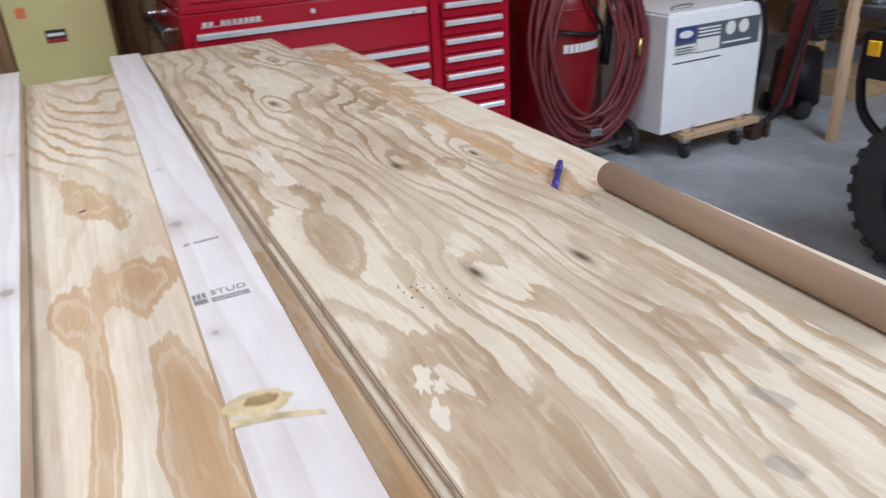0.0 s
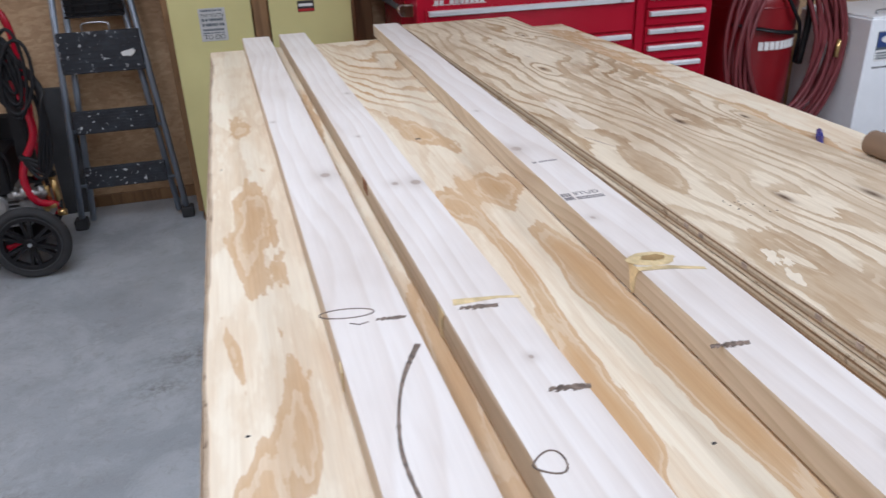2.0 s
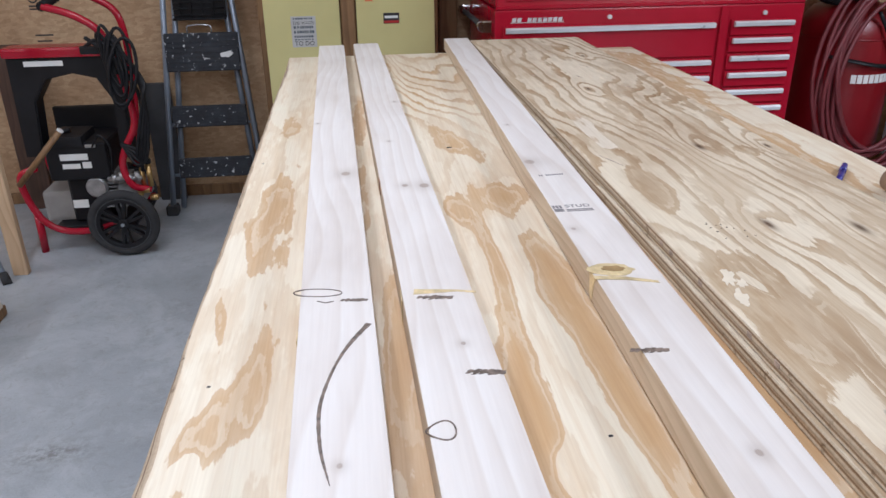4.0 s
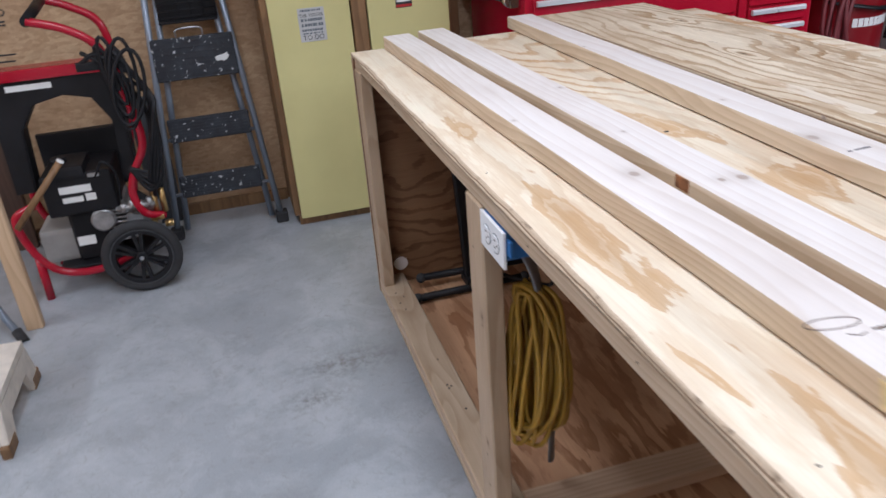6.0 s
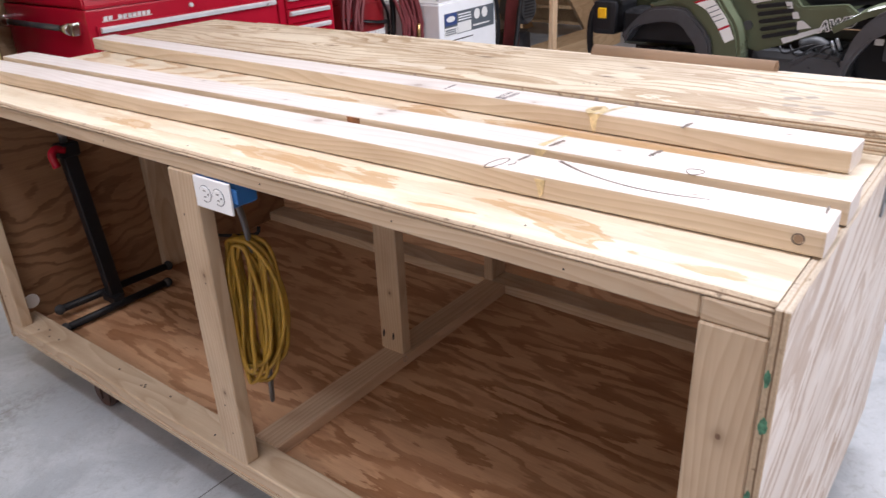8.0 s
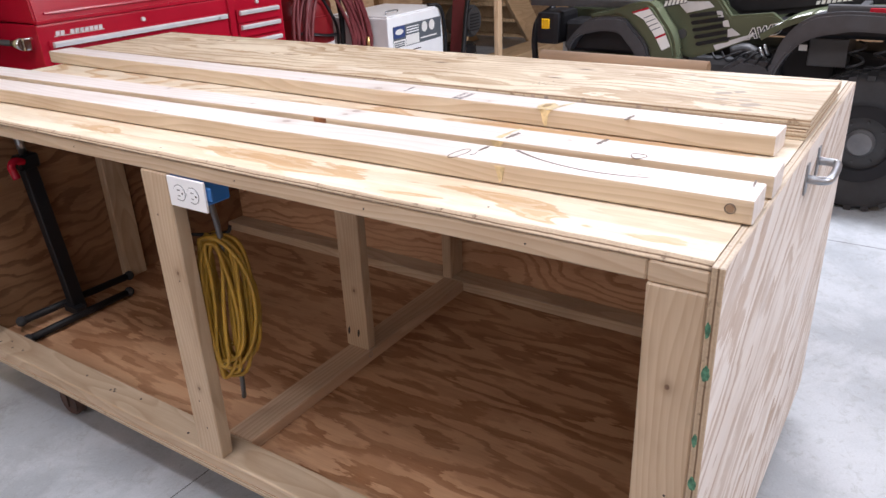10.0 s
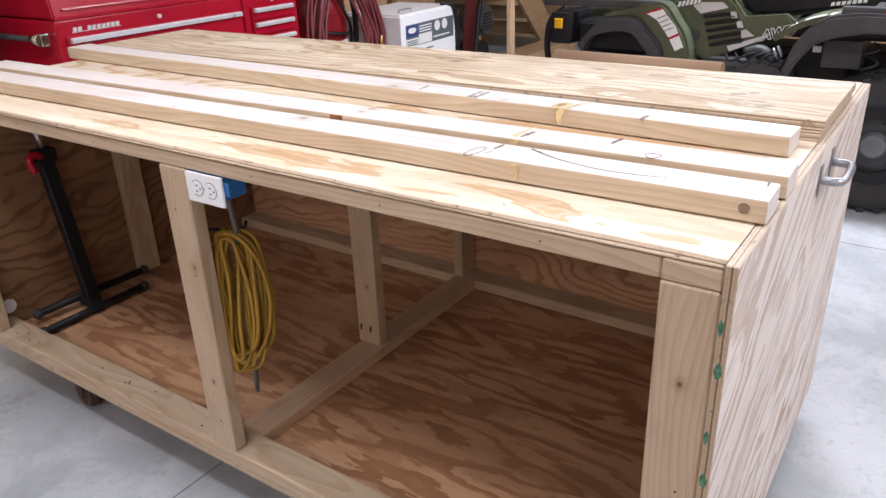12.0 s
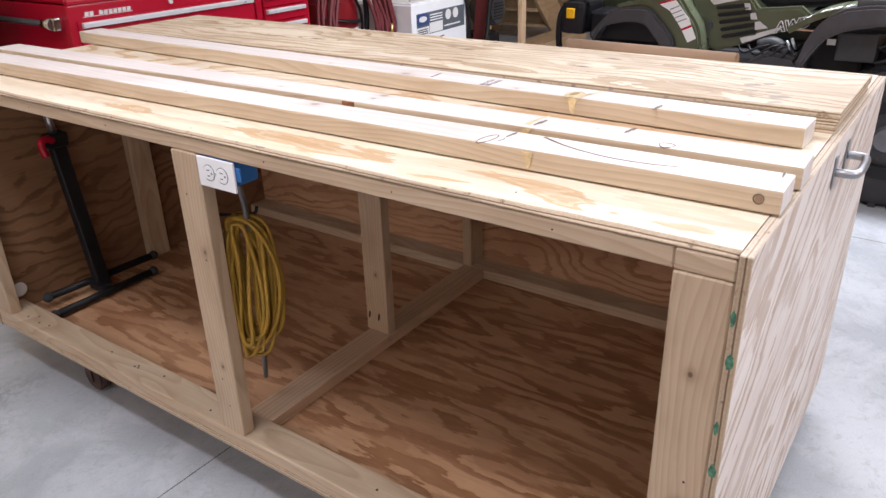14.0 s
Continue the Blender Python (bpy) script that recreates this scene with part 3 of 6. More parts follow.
part("top_panel", worn_top(), (m_top, m_top_edge), bench, "sanded plywood top with a worn rounded edge")
part("end_panel", sheet(0.0, BX, 0.0, 0.0185, 0.085, H - 0.001, "y"), (m_end, m_plies_y, m_worn_edge), bench, "pale plywood end panel with green marks")
part("far_end_panel", sheet(0.0, BX, BY - 0.019, BY - 0.0005, 0.131, H - 0.0127, "y"), (m_farend_shaded, m_plies_y, m_worn_edge), bench)
part("back_panel", sheet(BX - 0.019, BX - 0.0005, 0.019, BY - 0.0195, 0.131, H - 0.0127, "x"), (m_back, m_plies), bench)
part("shelf", sheet(0.001, BX - 0.0195, 0.019, BY - 0.0195, 0.138, 0.157), (m_shelf, m_plies), bench, "plywood bottom shelf")
part("top_rail", box(0.007, 0.093, 0.107, BY - 0.02, RAIL_Z, H - 0.0127, 0.003), m_frame_y, bench)
part("rail_block", box(0.005, 0.093, 0.0195, 0.106, RAIL_Z, H - 0.0127, 0.003), m_frame_y, bench)
part("bottom_rail", box(0.002, 0.091, 0.0195, BY - 0.02, 0.157, 0.195, 0.003), m_frame_y, bench)
part("lower_rail", box(0.10, 0.138, 0.0195, BY - 0.02, 0.100, 0.138, 0.003), m_frame_y, bench)
part("back_rail", box(1.156, 1.2445, 0.0195, BY - 0.02, 0.157, 0.195, 0.003), m_frame_y, bench)
part("divider_rail", box(0.092, 1.155, 1.155, 1.244, 0.157, 0.195, 0.003), m_frame_x, bench)
part("top_cross_rail", box(0.094, 1.155, 1.165, 1.203, H - 0.102, H - 0.0127, 0.003), m_frame_x, bench)
for name, x0, x1, y0, y1 in (("end_post", 0.003, 0.041, 0.0195, 0.106), ("middle_post", 0.003, 0.041, 1.163, 1.252), ("far_post", 0.003, 0.041, BY - 0.108, BY - 0.0195),
                             ("inner_post", 0.602, 0.640, 1.163, 1.250), ("back_post", 1.1565, 1.240, 1.21, 1.248), ("far_back_post", 0.594, 0.683, BY - 0.058, BY - 0.0195)):
    part("post", box(x0, x1, y0, y1, 0.1572 if name == "far_back_post" else 0.1952, RAIL_Z - 0.0003, 0.003), m_frame_z, bench)

# boards on the bench


def board(name, xa, ya, xb, yb, z0, z1, w, mat, label, group):
    """A board lying flat from (xa, ya) to (xb, yb), its near left corner first; w wide."""
    L = math.hypot(xb - xa, yb - ya)
    ang = math.atan2(yb - ya, xb - xa) - math.pi / 2
    bm = box(0, w, 0, L, z0, z1, 0.0048, seg=2)
    bm.normal_update()
    # Side faces take the copy that has shade in its colour.
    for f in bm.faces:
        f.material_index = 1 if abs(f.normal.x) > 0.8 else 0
    for v in bm.verts:
        if v.co.z < z0 + 0.0015:
            v.co.x += 0.006 if v.co.x < w / 2 else -0.006
    turned(bm, Matrix.Translation((xa, ya, 0)) @ Matrix.Rotation(ang, 4, "Z"))
    return solid(name, bm, (mat, m_stud_shaded), label, "board", group)


board("stud_board", 0.156, 0.004, 0.110, 2.438, H, T - 0.001, 0.089, m_stud1, "pale whitewood stud lying flat with a knot circled in pencil", "studs on the workbench")
board("stud_board", 0.282, 0.002, 0.231, 2.460, H, T - 0.001, 0.089, m_stud1, "pale whitewood stud with dark pencil strokes and a chipped edge", "studs on the workbench")
board("stud_board", 0.512, 0.047, 0.566, 2.512, H, T, 0.089, m_stud1, "pale whitewood stud with grade stamp and glue stain", "studs on the workbench")
loose = thing("plywood_strip", (0, 0, 0), "two stacked plywood strips with wavy grain and dark cut edges", "plywood")
sx0, sx1 = 0.655, 1.056
part("upper_strip", sheet(sx0, sx1, 0.012, 2.452, H + 0.0215, T), (m_sheet, m_plies), loose)
part("lower_strip", sheet(sx0 - 0.006, sx1, 0.016, 2.45, H, H + 0.021), (m_sheet, m_plies), loose)

# tube and marker
tube = thing("cardboard_tube", (1.175, 0.352, H), "plain brown cardboard tube lying on the workbench", "tube")
bm = ring_slab(0, 0.0225, 0.0195, 0.022, "y", 0, 0.508, 40)
turned(bm, Matrix.Translation((1.168, 0.352, H)) @ Matrix.Rotation(radians(-1.8), 4, "Z"))
part("tube_wall", bm, m_card, tube)
bm = ring_slab(0, 0.0225, 0.017, 0.0194, "y", 0.003, 0.505, 40)
turned(bm, Matrix.Translation((1.168, 0.352, H)) @ Matrix.Rotation(radians(-1.8), 4, "Z"))
part("inner_layer", bm, m_card, tube)


def lettering(name, words, size, m, material, parent, deep=0.0006, grow=0.0, slant=0.0):
    """Words as a thin mesh at the pose m, under a thing."""
    c = bpy.data.curves.new(name, "FONT")
    c.body, c.size, c.extrude, c.align_x, c.align_y = words, size, deep, "CENTER", "CENTER"
    c.offset, c.shear = grow, slant
    tmp = new(name, c)
    bpy.context.view_layer.update()
    me = bpy.data.meshes.new_from_object(tmp.evaluated_get(bpy.context.evaluated_depsgraph_get()))
    bpy.data.objects.remove(tmp)
    me.transform(Matrix.Translation(-root_of(parent).location) @ m)
    me.materials.clear()
    me.materials.append(material)
    ob = new(name, me)
    ob.parent = parent
    return ob


def facing_south(x, y, z, lean=0):
    """A pose for flat prints on a surface that faces -y."""
    return pose(x, y, z, 90, 0, lean)


def facing_west(x, y, z, roll=0):
    return pose(x, y, z, 90, 0, -90) @ pose(0, 0, 0, 0, 0, roll)


def bars(rows, y, x0, z0, bm=None, height=0.006, deep=0.0006):
    """Lines of unreadable print on a face that looks to -y: rows of (dx0, dx1, dz)."""
    bm = bm or bmesh.new()
    for a, b, dz in rows:
        box(x0 + a, x0 + b, y - deep, y, z0 + dz - height / 2, z0 + dz + height / 2, 0, bm)
    return bm


# tube ends and marker
marker = thing("marker_pen", (1.12, 0.93, H), "blue capped marker pen lying on the workbench", "marker")
d = Vector((0.079, 0.100, 0)).normalized()
p0 = Vector((1.098, 0.885, H + 0.0075))
part("barrel", rod(p0, p0 + d * 0.085, 0.0058, 16, bevel=0.002), m_pen, marker)
part("cap", rod(p0 + d * 0.0855, p0 + d * 0.135, 0.0068, 16, r2=0.0055, bevel=0.002), m_pen, marker)
part("clip", pipe([p0 + d * 0.078 + Vector((0, 0, 0.0068)), p0 + d * 0.112 + Vector((0, 0, 0.0064))], 0.0012, 6), m_pen, marker)


# pencil marks, stamps, knots and glue on the studs
def flat_patch(outline, z, bm=None, thick=0.0004):
    return slab(outline, "z", z, z + thick, bm=bm)


def ellipse(cx, cy, ax, ay, turn=0.0, n=20, wob=0.0, seed=0):
    rng = random.Random(seed)
    out = []
    for i in range(n):
        a = 2 * math.pi * i / n
        r = 1 + wob * (rng.random() - 0.5)
        u, v = ax * r * math.cos(a), ay * r * math.sin(a)
        out.append((cx + u * math.cos(turn) - v * math.sin(turn), cy + u * math.sin(turn) + v * math.cos(turn)))
    return out


def ink_line(points, r, z, bm=None):
    return pipe([(x, y, z) for x, y in points], r, 5, bm, flat=1.0)


def stroke(cx, cy, w, h, turn, z, seed, bm=None):
    """A comb of short slanting dabs that run into one another."""
    rng = random.Random(seed)
    n = 6
    up, dn = [], []
    for i in range(n):
        t = (i + 0.5) / n
        hh = h * (0.4 + 0.8 * math.sin(math.pi * min(1.0, t * 0.8 + 0.1))) * rng.uniform(0.8, 1.15)
        x0, ww, sl = (t - 0.5 + rng.uniform(-0.03, 0.03)) * w, w / n / 2, 0.3 * hh * rng.uniform(0.5, 1.2)
        mid = 0.16 + 0.26 * t
        up += [(x0 - ww * 0.7, mid * hh), (x0 - ww * 0.5 + sl, 0.5 * hh), (x0 + ww * 0.55 + sl, 0.46 * hh), (x0 + ww * 0.75, mid * 0.9 * hh)]
        dn += [(x0 - ww * 0.7, -mid * hh), (x0 - ww * 0.6 - sl, -0.5 * hh), (x0 + ww * 0.4 - sl, -0.52 * hh), (x0 + ww * 0.7, -mid * 0.8 * hh)]
    o = [(cx + x * math.cos(turn) - y * math.sin(turn), cy + x * math.sin(turn) + y * math.cos(turn)) for x, y in up + dn[::-1]]
    return slab(o[::-1], "z", z, z + 0.0004, bm=bm)


def ribbon(points, widths, z):
    """A flat line of changing width."""
    pts = bend([(x, y, 0) for x, y in points], 8)
    n = len(pts)
    left, right = [], []
    for i, p in enumerate(pts):
        q = (pts[min(n - 1, i + 1)] - pts[max(0, i - 1)]).normalized()
        t = i / (n - 1) * (len(widths) - 1)
        k = min(len(widths) - 2, int(t))
        w = widths[k] + (widths[k + 1] - widths[k]) * (t - k)
        w *= 0.85 + 0.3 * noise.noise((i * 0.9, 0, 0))
        left.append((p.x - q.y * w / 2, p.y + q.x * w / 2))
        right.append((p.x + q.y * w / 2, p.y - q.x * w / 2))
    bm = bmesh.new()
    a = [bm.verts.new((x, y, z + 0.0004)) for x, y in left]
    b = [bm.verts.new((x, y, z + 0.0004)) for x, y in right]
    c = [bm.verts.new((x, y, z)) for x, y in left]
    e = [bm.verts.new((x, y, z)) for x, y in right]
    for i in range(n - 1):
        bm.faces.new((a[i], b[i], b[i + 1], a[i + 1]))
        bm.faces.new((a[i + 1], c[i + 1], c[i], a[i]))
        bm.faces.new((b[i], e[i], e[i + 1], b[i + 1]))
    bmesh.ops.recalc_face_normals(bm, faces=bm.faces)
    return bm


m_pencil = plain("pencil_lead", (0.16, 0.12, 0.095), 0.6, vary=0.65, scale=140)
m_stamp = plain("grey_stamp_ink", (0.22, 0.2, 0.2), 0.7, vary=0.4, scale=120)
m_knot = plain("knot_wood", (0.42, 0.33, 0.27), 0.6, vary=0.4, scale=60)
m_glue_thin = plain("thin_glue", (0.63, 0.50, 0.28), 0.4, vary=0.35, scale=45)
b1, b2, b3 = [o for o in scene.objects if o.name.startswith("stud_board")]
Z1, Z3 = T - 0.001, T
oval = [Vector((0.168 + 0.03 * math.cos(a) + 0.002 * math.sin(a), 0.519 + 0.010 * math.sin(a) - 0.0045 * math.cos(a), Z1)) for a in [2 * math.pi * i / 24 for i in range(24)]]
part("pencil_mark", pipe(oval, 0.0009, 5, closed=True), m_pencil, b1)
part("pencil_mark", ribbon([(0.229, 0.434), (0.207, 0.392), (0.193, 0.355), (0.182, 0.31), (0.177, 0.268), (0.180, 0.215), (0.189, 0.168)], (0.008, 0.0055, 0.0035, 0.004, 0.0045, 0.004, 0.0012), Z1), m_pencil, b1, "long curved dark brown line")
part("pencil_mark", stroke(0.213, 0.494, 0.034, 0.007, -0.12, Z1, 3), m_pencil, b1)
part("pencil_mark", ink_line([(0.168, 0.497), (0.178, 0.491), (0.188, 0.494)], 0.0009, Z1), m_pencil, b1)
part("pencil_mark", stroke(0.312, 0.487, 0.044, 0.009, -0.15, Z1, 4), m_pencil, b2)
part("pencil_mark", stroke(0.347, 0.317, 0.044, 0.009, -0.17, Z1, 5), m_pencil, b2)
part("pencil_mark", pipe([Vector((0.289 + 0.014 * math.cos(a), 0.228 + 0.013 * math.sin(a) + 0.003 * math.sin(2 * a), Z1)) for a in [2 * math.pi * i / 20 for i in range(20)]], 0.0010, 5, closed=True), m_pencil, b2)
part("pencil_mark", stroke(0.527, 0.333, 0.046, 0.008, -0.12, Z3, 6), m_pencil, b3)
part("pencil_mark", stroke(0.235, 0.022, 0.03, 0.004, 0.1, Z1, 7), m_pencil, b1)
part("glue_stain", flat_patch(ellipse(0.549, 0.530, 0.030, 0.019, -0.15, 30, 0.16, 2), Z3), m_glue_thin, b3, "dried yellow glue stain")
part("glue_stain", slab([(0.520, 0.505), (0.56, 0.498), (0.598, 0.484), (0.598, 0.490), (0.56, 0.507), (0.52, 0.515)], "z", Z3 + 0.0003, Z3 + 0.0008), m_glue_thin, b3)
part("glue_run", slab([(0.517, H + 0.008), (0.522, H + 0.003), (0.528, H + 0.014), (0.531, T - 0.012), (0.537, T - 0.001), (0.507, T - 0.001), (0.515, T - 0.012)], "x", 0.5215, 0.5228), m_glue_thin, b3)
part("glue_stain", slab([(0.286, 0.498), (0.34, 0.499), (0.364, 0.492), (0.364, 0.497), (0.34, 0.504), (0.288, 0.512)], "z", Z1, Z1 + 0.0004), m_glue_thin, b2)
part("glue_knot", flat_patch(ellipse(0.553, 0.532, 0.016, 0.008, -0.1, 16, 0.3, 9), Z3 + 0.0005), plain("glued_knot", (0.30, 0.2, 0.09), 0.4, vary=0.3, scale=80), b3)
part("glue_run", slab([(0.419, H + 0.012), (0.424, H + 0.006), (0.428, H + 0.02), (0.434, T - 0.006), (0.414, T - 0.006)], "x", 0.1465, 0.1478), m_glue_thin, b1)
part("glue_run", slab([(0.493, H + 0.004), (0.505, H + 0.003), (0.507, T - 0.012), (0.514, T - 0.002), (0.484, T - 0.002), (0.492, T - 0.012)], "x", 0.2705, 0.2715), m_glue_thin, b2)
part("knot", rod((0.1555, 0.037, H + 0.024), (0.1545, 0.037, H + 0.024), 0.0058, 16), m_card, b1, "round tan knot")
part("knot_ring", ring_slab(0.037, H + 0.024, 0.0068, 0.0084, "x", 0.1542, 0.1556, 20), m_pencil, b1, "dark ring round the knot")
part("chip", box(0.2615, 0.2645, 0.925, 0.962, H + 0.018, T - 0.003, 0.001), plain("torn_wood", (0.22, 0.09, 0.035), 0.8, vary=0.5, scale=90), b2, "dark torn chip in the edge")
lettering("stamp_word", "STUD", 0.0165, Matrix.Translation((0.571, 0.763, Z3 + 0.0003)), m_stamp, b3, 0.0002)
bm = bmesh.new()
for i in range(2):
    box(0.549, 0.592, 0.747 - i * 0.006, 0.7505 - i * 0.006, Z3, Z3 + 0.0004, 0, bm)
box(0.530, 0.545, 0.742, 0.753, Z3, Z3 + 0.0004, 0, bm)
for i in range(3):
    box(0.530 + i * 0.0055, 0.534 + i * 0.0055, 0.756, 0.768, Z3, Z3 + 0.0004, 0, bm)
part("stamp_bars", bm, m_stamp, b3)
bm = bmesh.new()
for i in range(11):
    if i != 2:
        box(0.545 + i * 0.0042, 0.548 + i * 0.0042, 0.915 + i * 0.0003, 0.921 + i * 0.0003, Z3, Z3 + 0.0004, 0, bm)
part("stamp_bars", bm, m_stamp, b3)

# nails and small marks on the bench
for y in (1.198, 1.236):
    part("pocket_hole", slab(ellipse(y, 0.250, 0.004, 0.014, 0.15, 16), "x", 0.6012, 0.6022), m_ink, bench, "dark slanted pocket screw hole")
part("knot", ring_slab(0.602, 0.185, 0.006, 0.0095, "y", 1.1542, 1.1552, 18), m_knot, bench, "small round knot")
for y, z in ((0.05, 0.60), (0.075, 0.42), (0.045, 0.30), (1.19, 0.70), (1.22, 0.86), (1.21, 0.36), (1.20, 0.28), (BY - 0.06, 0.5), (BY - 0.05, 0.3)):
    part("nail_head", rod((0.0025, y, z), (0.0032, y, z), 0.0022, 8), m_ink, bench)
for y in (0.30, 0.62, 0.95, 1.5, 1.85, 2.2):
    part("nail_head", rod((0.0065, y, H - 0.03), (0.0072, y, H - 0.03), 0.0018, 8), m_ink, bench)
for x, y in ((0.03, 1.33), (0.063, 1.579), (0.047, 1.684), (0.055, 1.692), (0.046, 1.70), (0.056, 1.833), (0.03, 2.284), (0.028, 2.209), (0.036, 2.161), (0.05, 2.25), (0.045, 0.75)):
    part("screw", rod((x, y, 0.1945), (x, y, 0.1955), 0.0035, 10), m_ink, bench)
for z, y0, y1 in ((0.912, 0.010, 0.0175), (0.842, 0.004, 0.015), (0.724, 0.010, 0.0175), (0.644, 0.004, 0.016)):
    part("chalk_mark", slab(ellipse((y0 + y1) / 2, z, (y1 - y0) / 2, 0.013, 0, 18, 0.35, int(z * 1000)), "x", -0.0006, 0.0004), m_greenpaint, bench, "smudge of green marking paint")
part("hole_plug", rod((0.087, BY - 0.0235, 0.233), (0.087, BY - 0.018, 0.233), 0.026, 28, bevel=0.0015), m_white, bench, "round white plastic plug")
# pull handle on the end panel
hx0, hx1, hz = 0.615, 0.745, 0.945
pts = bend([(hx0, -0.004, hz), (hx0, -0.028, hz), (hx0 + 0.018, -0.042, hz), (hx1 - 0.018, -0.042, hz), (hx1, -0.028, hz), (hx1, -0.004, hz)], 6)
m_grip = plain("dull_chrome", (0.36, 0.38, 0.41), 0.28, 1.0, vary=0.2)
grip = part("pull_handle", pipe(pts, 0.0085, 12), m_grip, bench, "bright zinc pull handle")
for hx in (hx0, hx1):
    part("handle_plate", box(hx - 0.012, hx + 0.012, -0.004, 0.0, hz - 0.032, hz + 0.032, 0.0015), m_grip, grip)
# casters
for cx, cy in ((0.066, 2.0), (0.066, 0.30), (1.16, 2.0), (1.16, 0.30)):
    c = part("caster", box(cx - 0.04, cx + 0.04, cy - 0.05, cy + 0.05, 0.132, 0.1378, 0.001), m_zinc, bench)
    for fx in (-0.026, 0.022):
        part("fork", slab([(cy - 0.028, 0.035), (cy - 0.012, 0.035), (cy + 0.03, 0.1315), (cy - 0.03, 0.1315)], "x", cx + fx, cx + fx + 0.004, 0.001), m_rust, c)
    part("wheel", rod((cx - 0.019, cy - 0.02, 0.0502), (cx + 0.019, cy - 0.02, 0.0502), 0.050, 28, bevel=0.006), m_rust, c, "dark red caster wheel")

# ---- inside the bench ----
outlet = thing("electrical_outlet", (0.0, 1.10, 0.93), "white duplex outlet with blue box screwed to the post", "outlet")
plate = part("cover_plate", box(-0.0005, 0.0055, 1.041, 1.1575, 0.8955, 0.9628, 0.002, seg=2), m_white, outlet)
for oy in (1.078, 1.121):
    s = part("socket", slab([(oy + 0.0172 * math.cos(a), 0.929 + max(-0.0142, min(0.0142, 0.0172 * math.sin(a)))) for a in [2 * math.pi * i / 28 for i in range(28)]], "x", -0.0022, 0.001), m_white, plate)
    part("socket_gap", ring_slab(oy, 0.929, 0.0174, 0.0186, "x", -0.0012, 0.0, 28), m_slate, plate)
    bm = bmesh.new()
    box(-0.0026, -0.0021, oy - 0.004, oy + 0.005, 0.9345, 0.9365, 0, bm)
    box(-0.0026, -0.0021, oy - 0.003, oy + 0.004, 0.9215, 0.9235, 0, bm)
    rod((-0.0026, oy - 0.0105, 0.929), (-0.0021, oy - 0.0105, 0.929), 0.0025, 8, bm)
    part("slots", bm, m_ink, s)
part("screw", rod((-0.0016, 1.0995, 0.929), (0.0, 1.0995, 0.929), 0.003, 10), m_zinc, plate)
bx_ = part("box", box(0.0070, 0.075, 1.050, 1.1622, 0.905, 0.9620, 0.004), m_blue, outlet, "blue plastic junction box")
for ry in (1.068, 1.098):
    part("rib", box(0.012, 0.070, ry, ry + 0.003, 0.9035, 0.9615, 0.0008), m_blue, bx_)
part("box_flange", box(0.0070, 0.014, 1.030, 1.0498, 0.920, 0.950, 0.002), m_blue, bx_)
part("cable", pipe(bend([(0.055, 1.10, 0.904), (0.10, 1.145, 0.80), (0.155, 1.205, 0.58), (0.168, 1.235, 0.42), (0.17, 1.25, 0.26)], 6), 0.0135, 10, flat=0.5), m_conduit, outlet, "grey flat conduit with a cut end")
cord = thing("extension_cord", (0.09, 1.16, 0.79), "coiled yellow extension cord hanging behind the post", "cord")
rng = random.Random(5)
for i in range(17):
    f = i / 16
    pts = []
    w, tilt = 0.018 + 0.058 * ((i * 5) % 17) / 16, rng.uniform(-0.010, 0.010)
    zt, zb = 0.788 - 0.02 * rng.random(), 0.405 + 0.05 * rng.random() + 0.03 * abs(f - 0.5)
    lean = (f - 0.5) * 0.085
    ph = rng.uniform(0, 6)
    for k in range(32):
        a = 2 * math.pi * k / 32
        sx_, cx_ = math.sin(a), math.cos(a)
        # a long D: straight against the post, bellied on the open side
        side_ = w * math.copysign(abs(sx_) ** 0.75, sx_) * (1.15 if sx_ > 0 else 0.55)
        belly = 0.5 - 0.5 * cx_
        n_ = lean * (0.35 + 0.9 * belly) + 0.007 * math.sin(2 * a + ph)
        u_ = side_ + tilt * cx_ + 0.006 * math.sin(3 * a + ph)
        pts.append((0.093 + 0.52 * u_ + 0.85 * n_, 1.172 - 0.85 * u_ + 0.52 * n_, (zt + zb) / 2 + (zt - zb) / 2 * math.copysign(abs(cx_) ** 0.9, cx_)))
    part("loop", pipe(pts, 0.0052, 8, closed=True), m_cord, cord)
part("hook", pipe(bend([(0.041, 1.215, 0.80), (0.08, 1.19, 0.788), (0.125, 1.15, 0.784), (0.135, 1.145, 0.80)], 5), 0.004, 8), m_black, cord)
# roller stand
stand = thing("roller_stand", (0.3, 2.3, 0.157), "black folding roller stand leaning against the bench end", "stand")
part("mast", box(-0.025, 0.025, -0.018, 0.018, 0.0, 0.575, 0.004), m_black, stand)
mast = stand.children[0]
mast.matrix_local = Matrix.Translation((0.318 - 0.3, 2.292 - 2.3, 0.025)) @ Matrix.Rotation(-0.10, 4, "X") @ Matrix.Rotation(-0.03, 4, "Y")
mast.data.transform(Matrix.Translation(stand.location))
part("inner_rod", rod((0.302, 2.349, 0.757), (0.298, 2.363, 0.90), 0.013, 12), m_zinc, stand)
part("head", box(0.16, 0.42, 2.32, 2.40, 0.90, 0.935, 0.004), m_black, stand)
part("collar", box(0.266, 0.338, 2.322, 2.372, 0.715, 0.765, 0.006), m_black, stand)
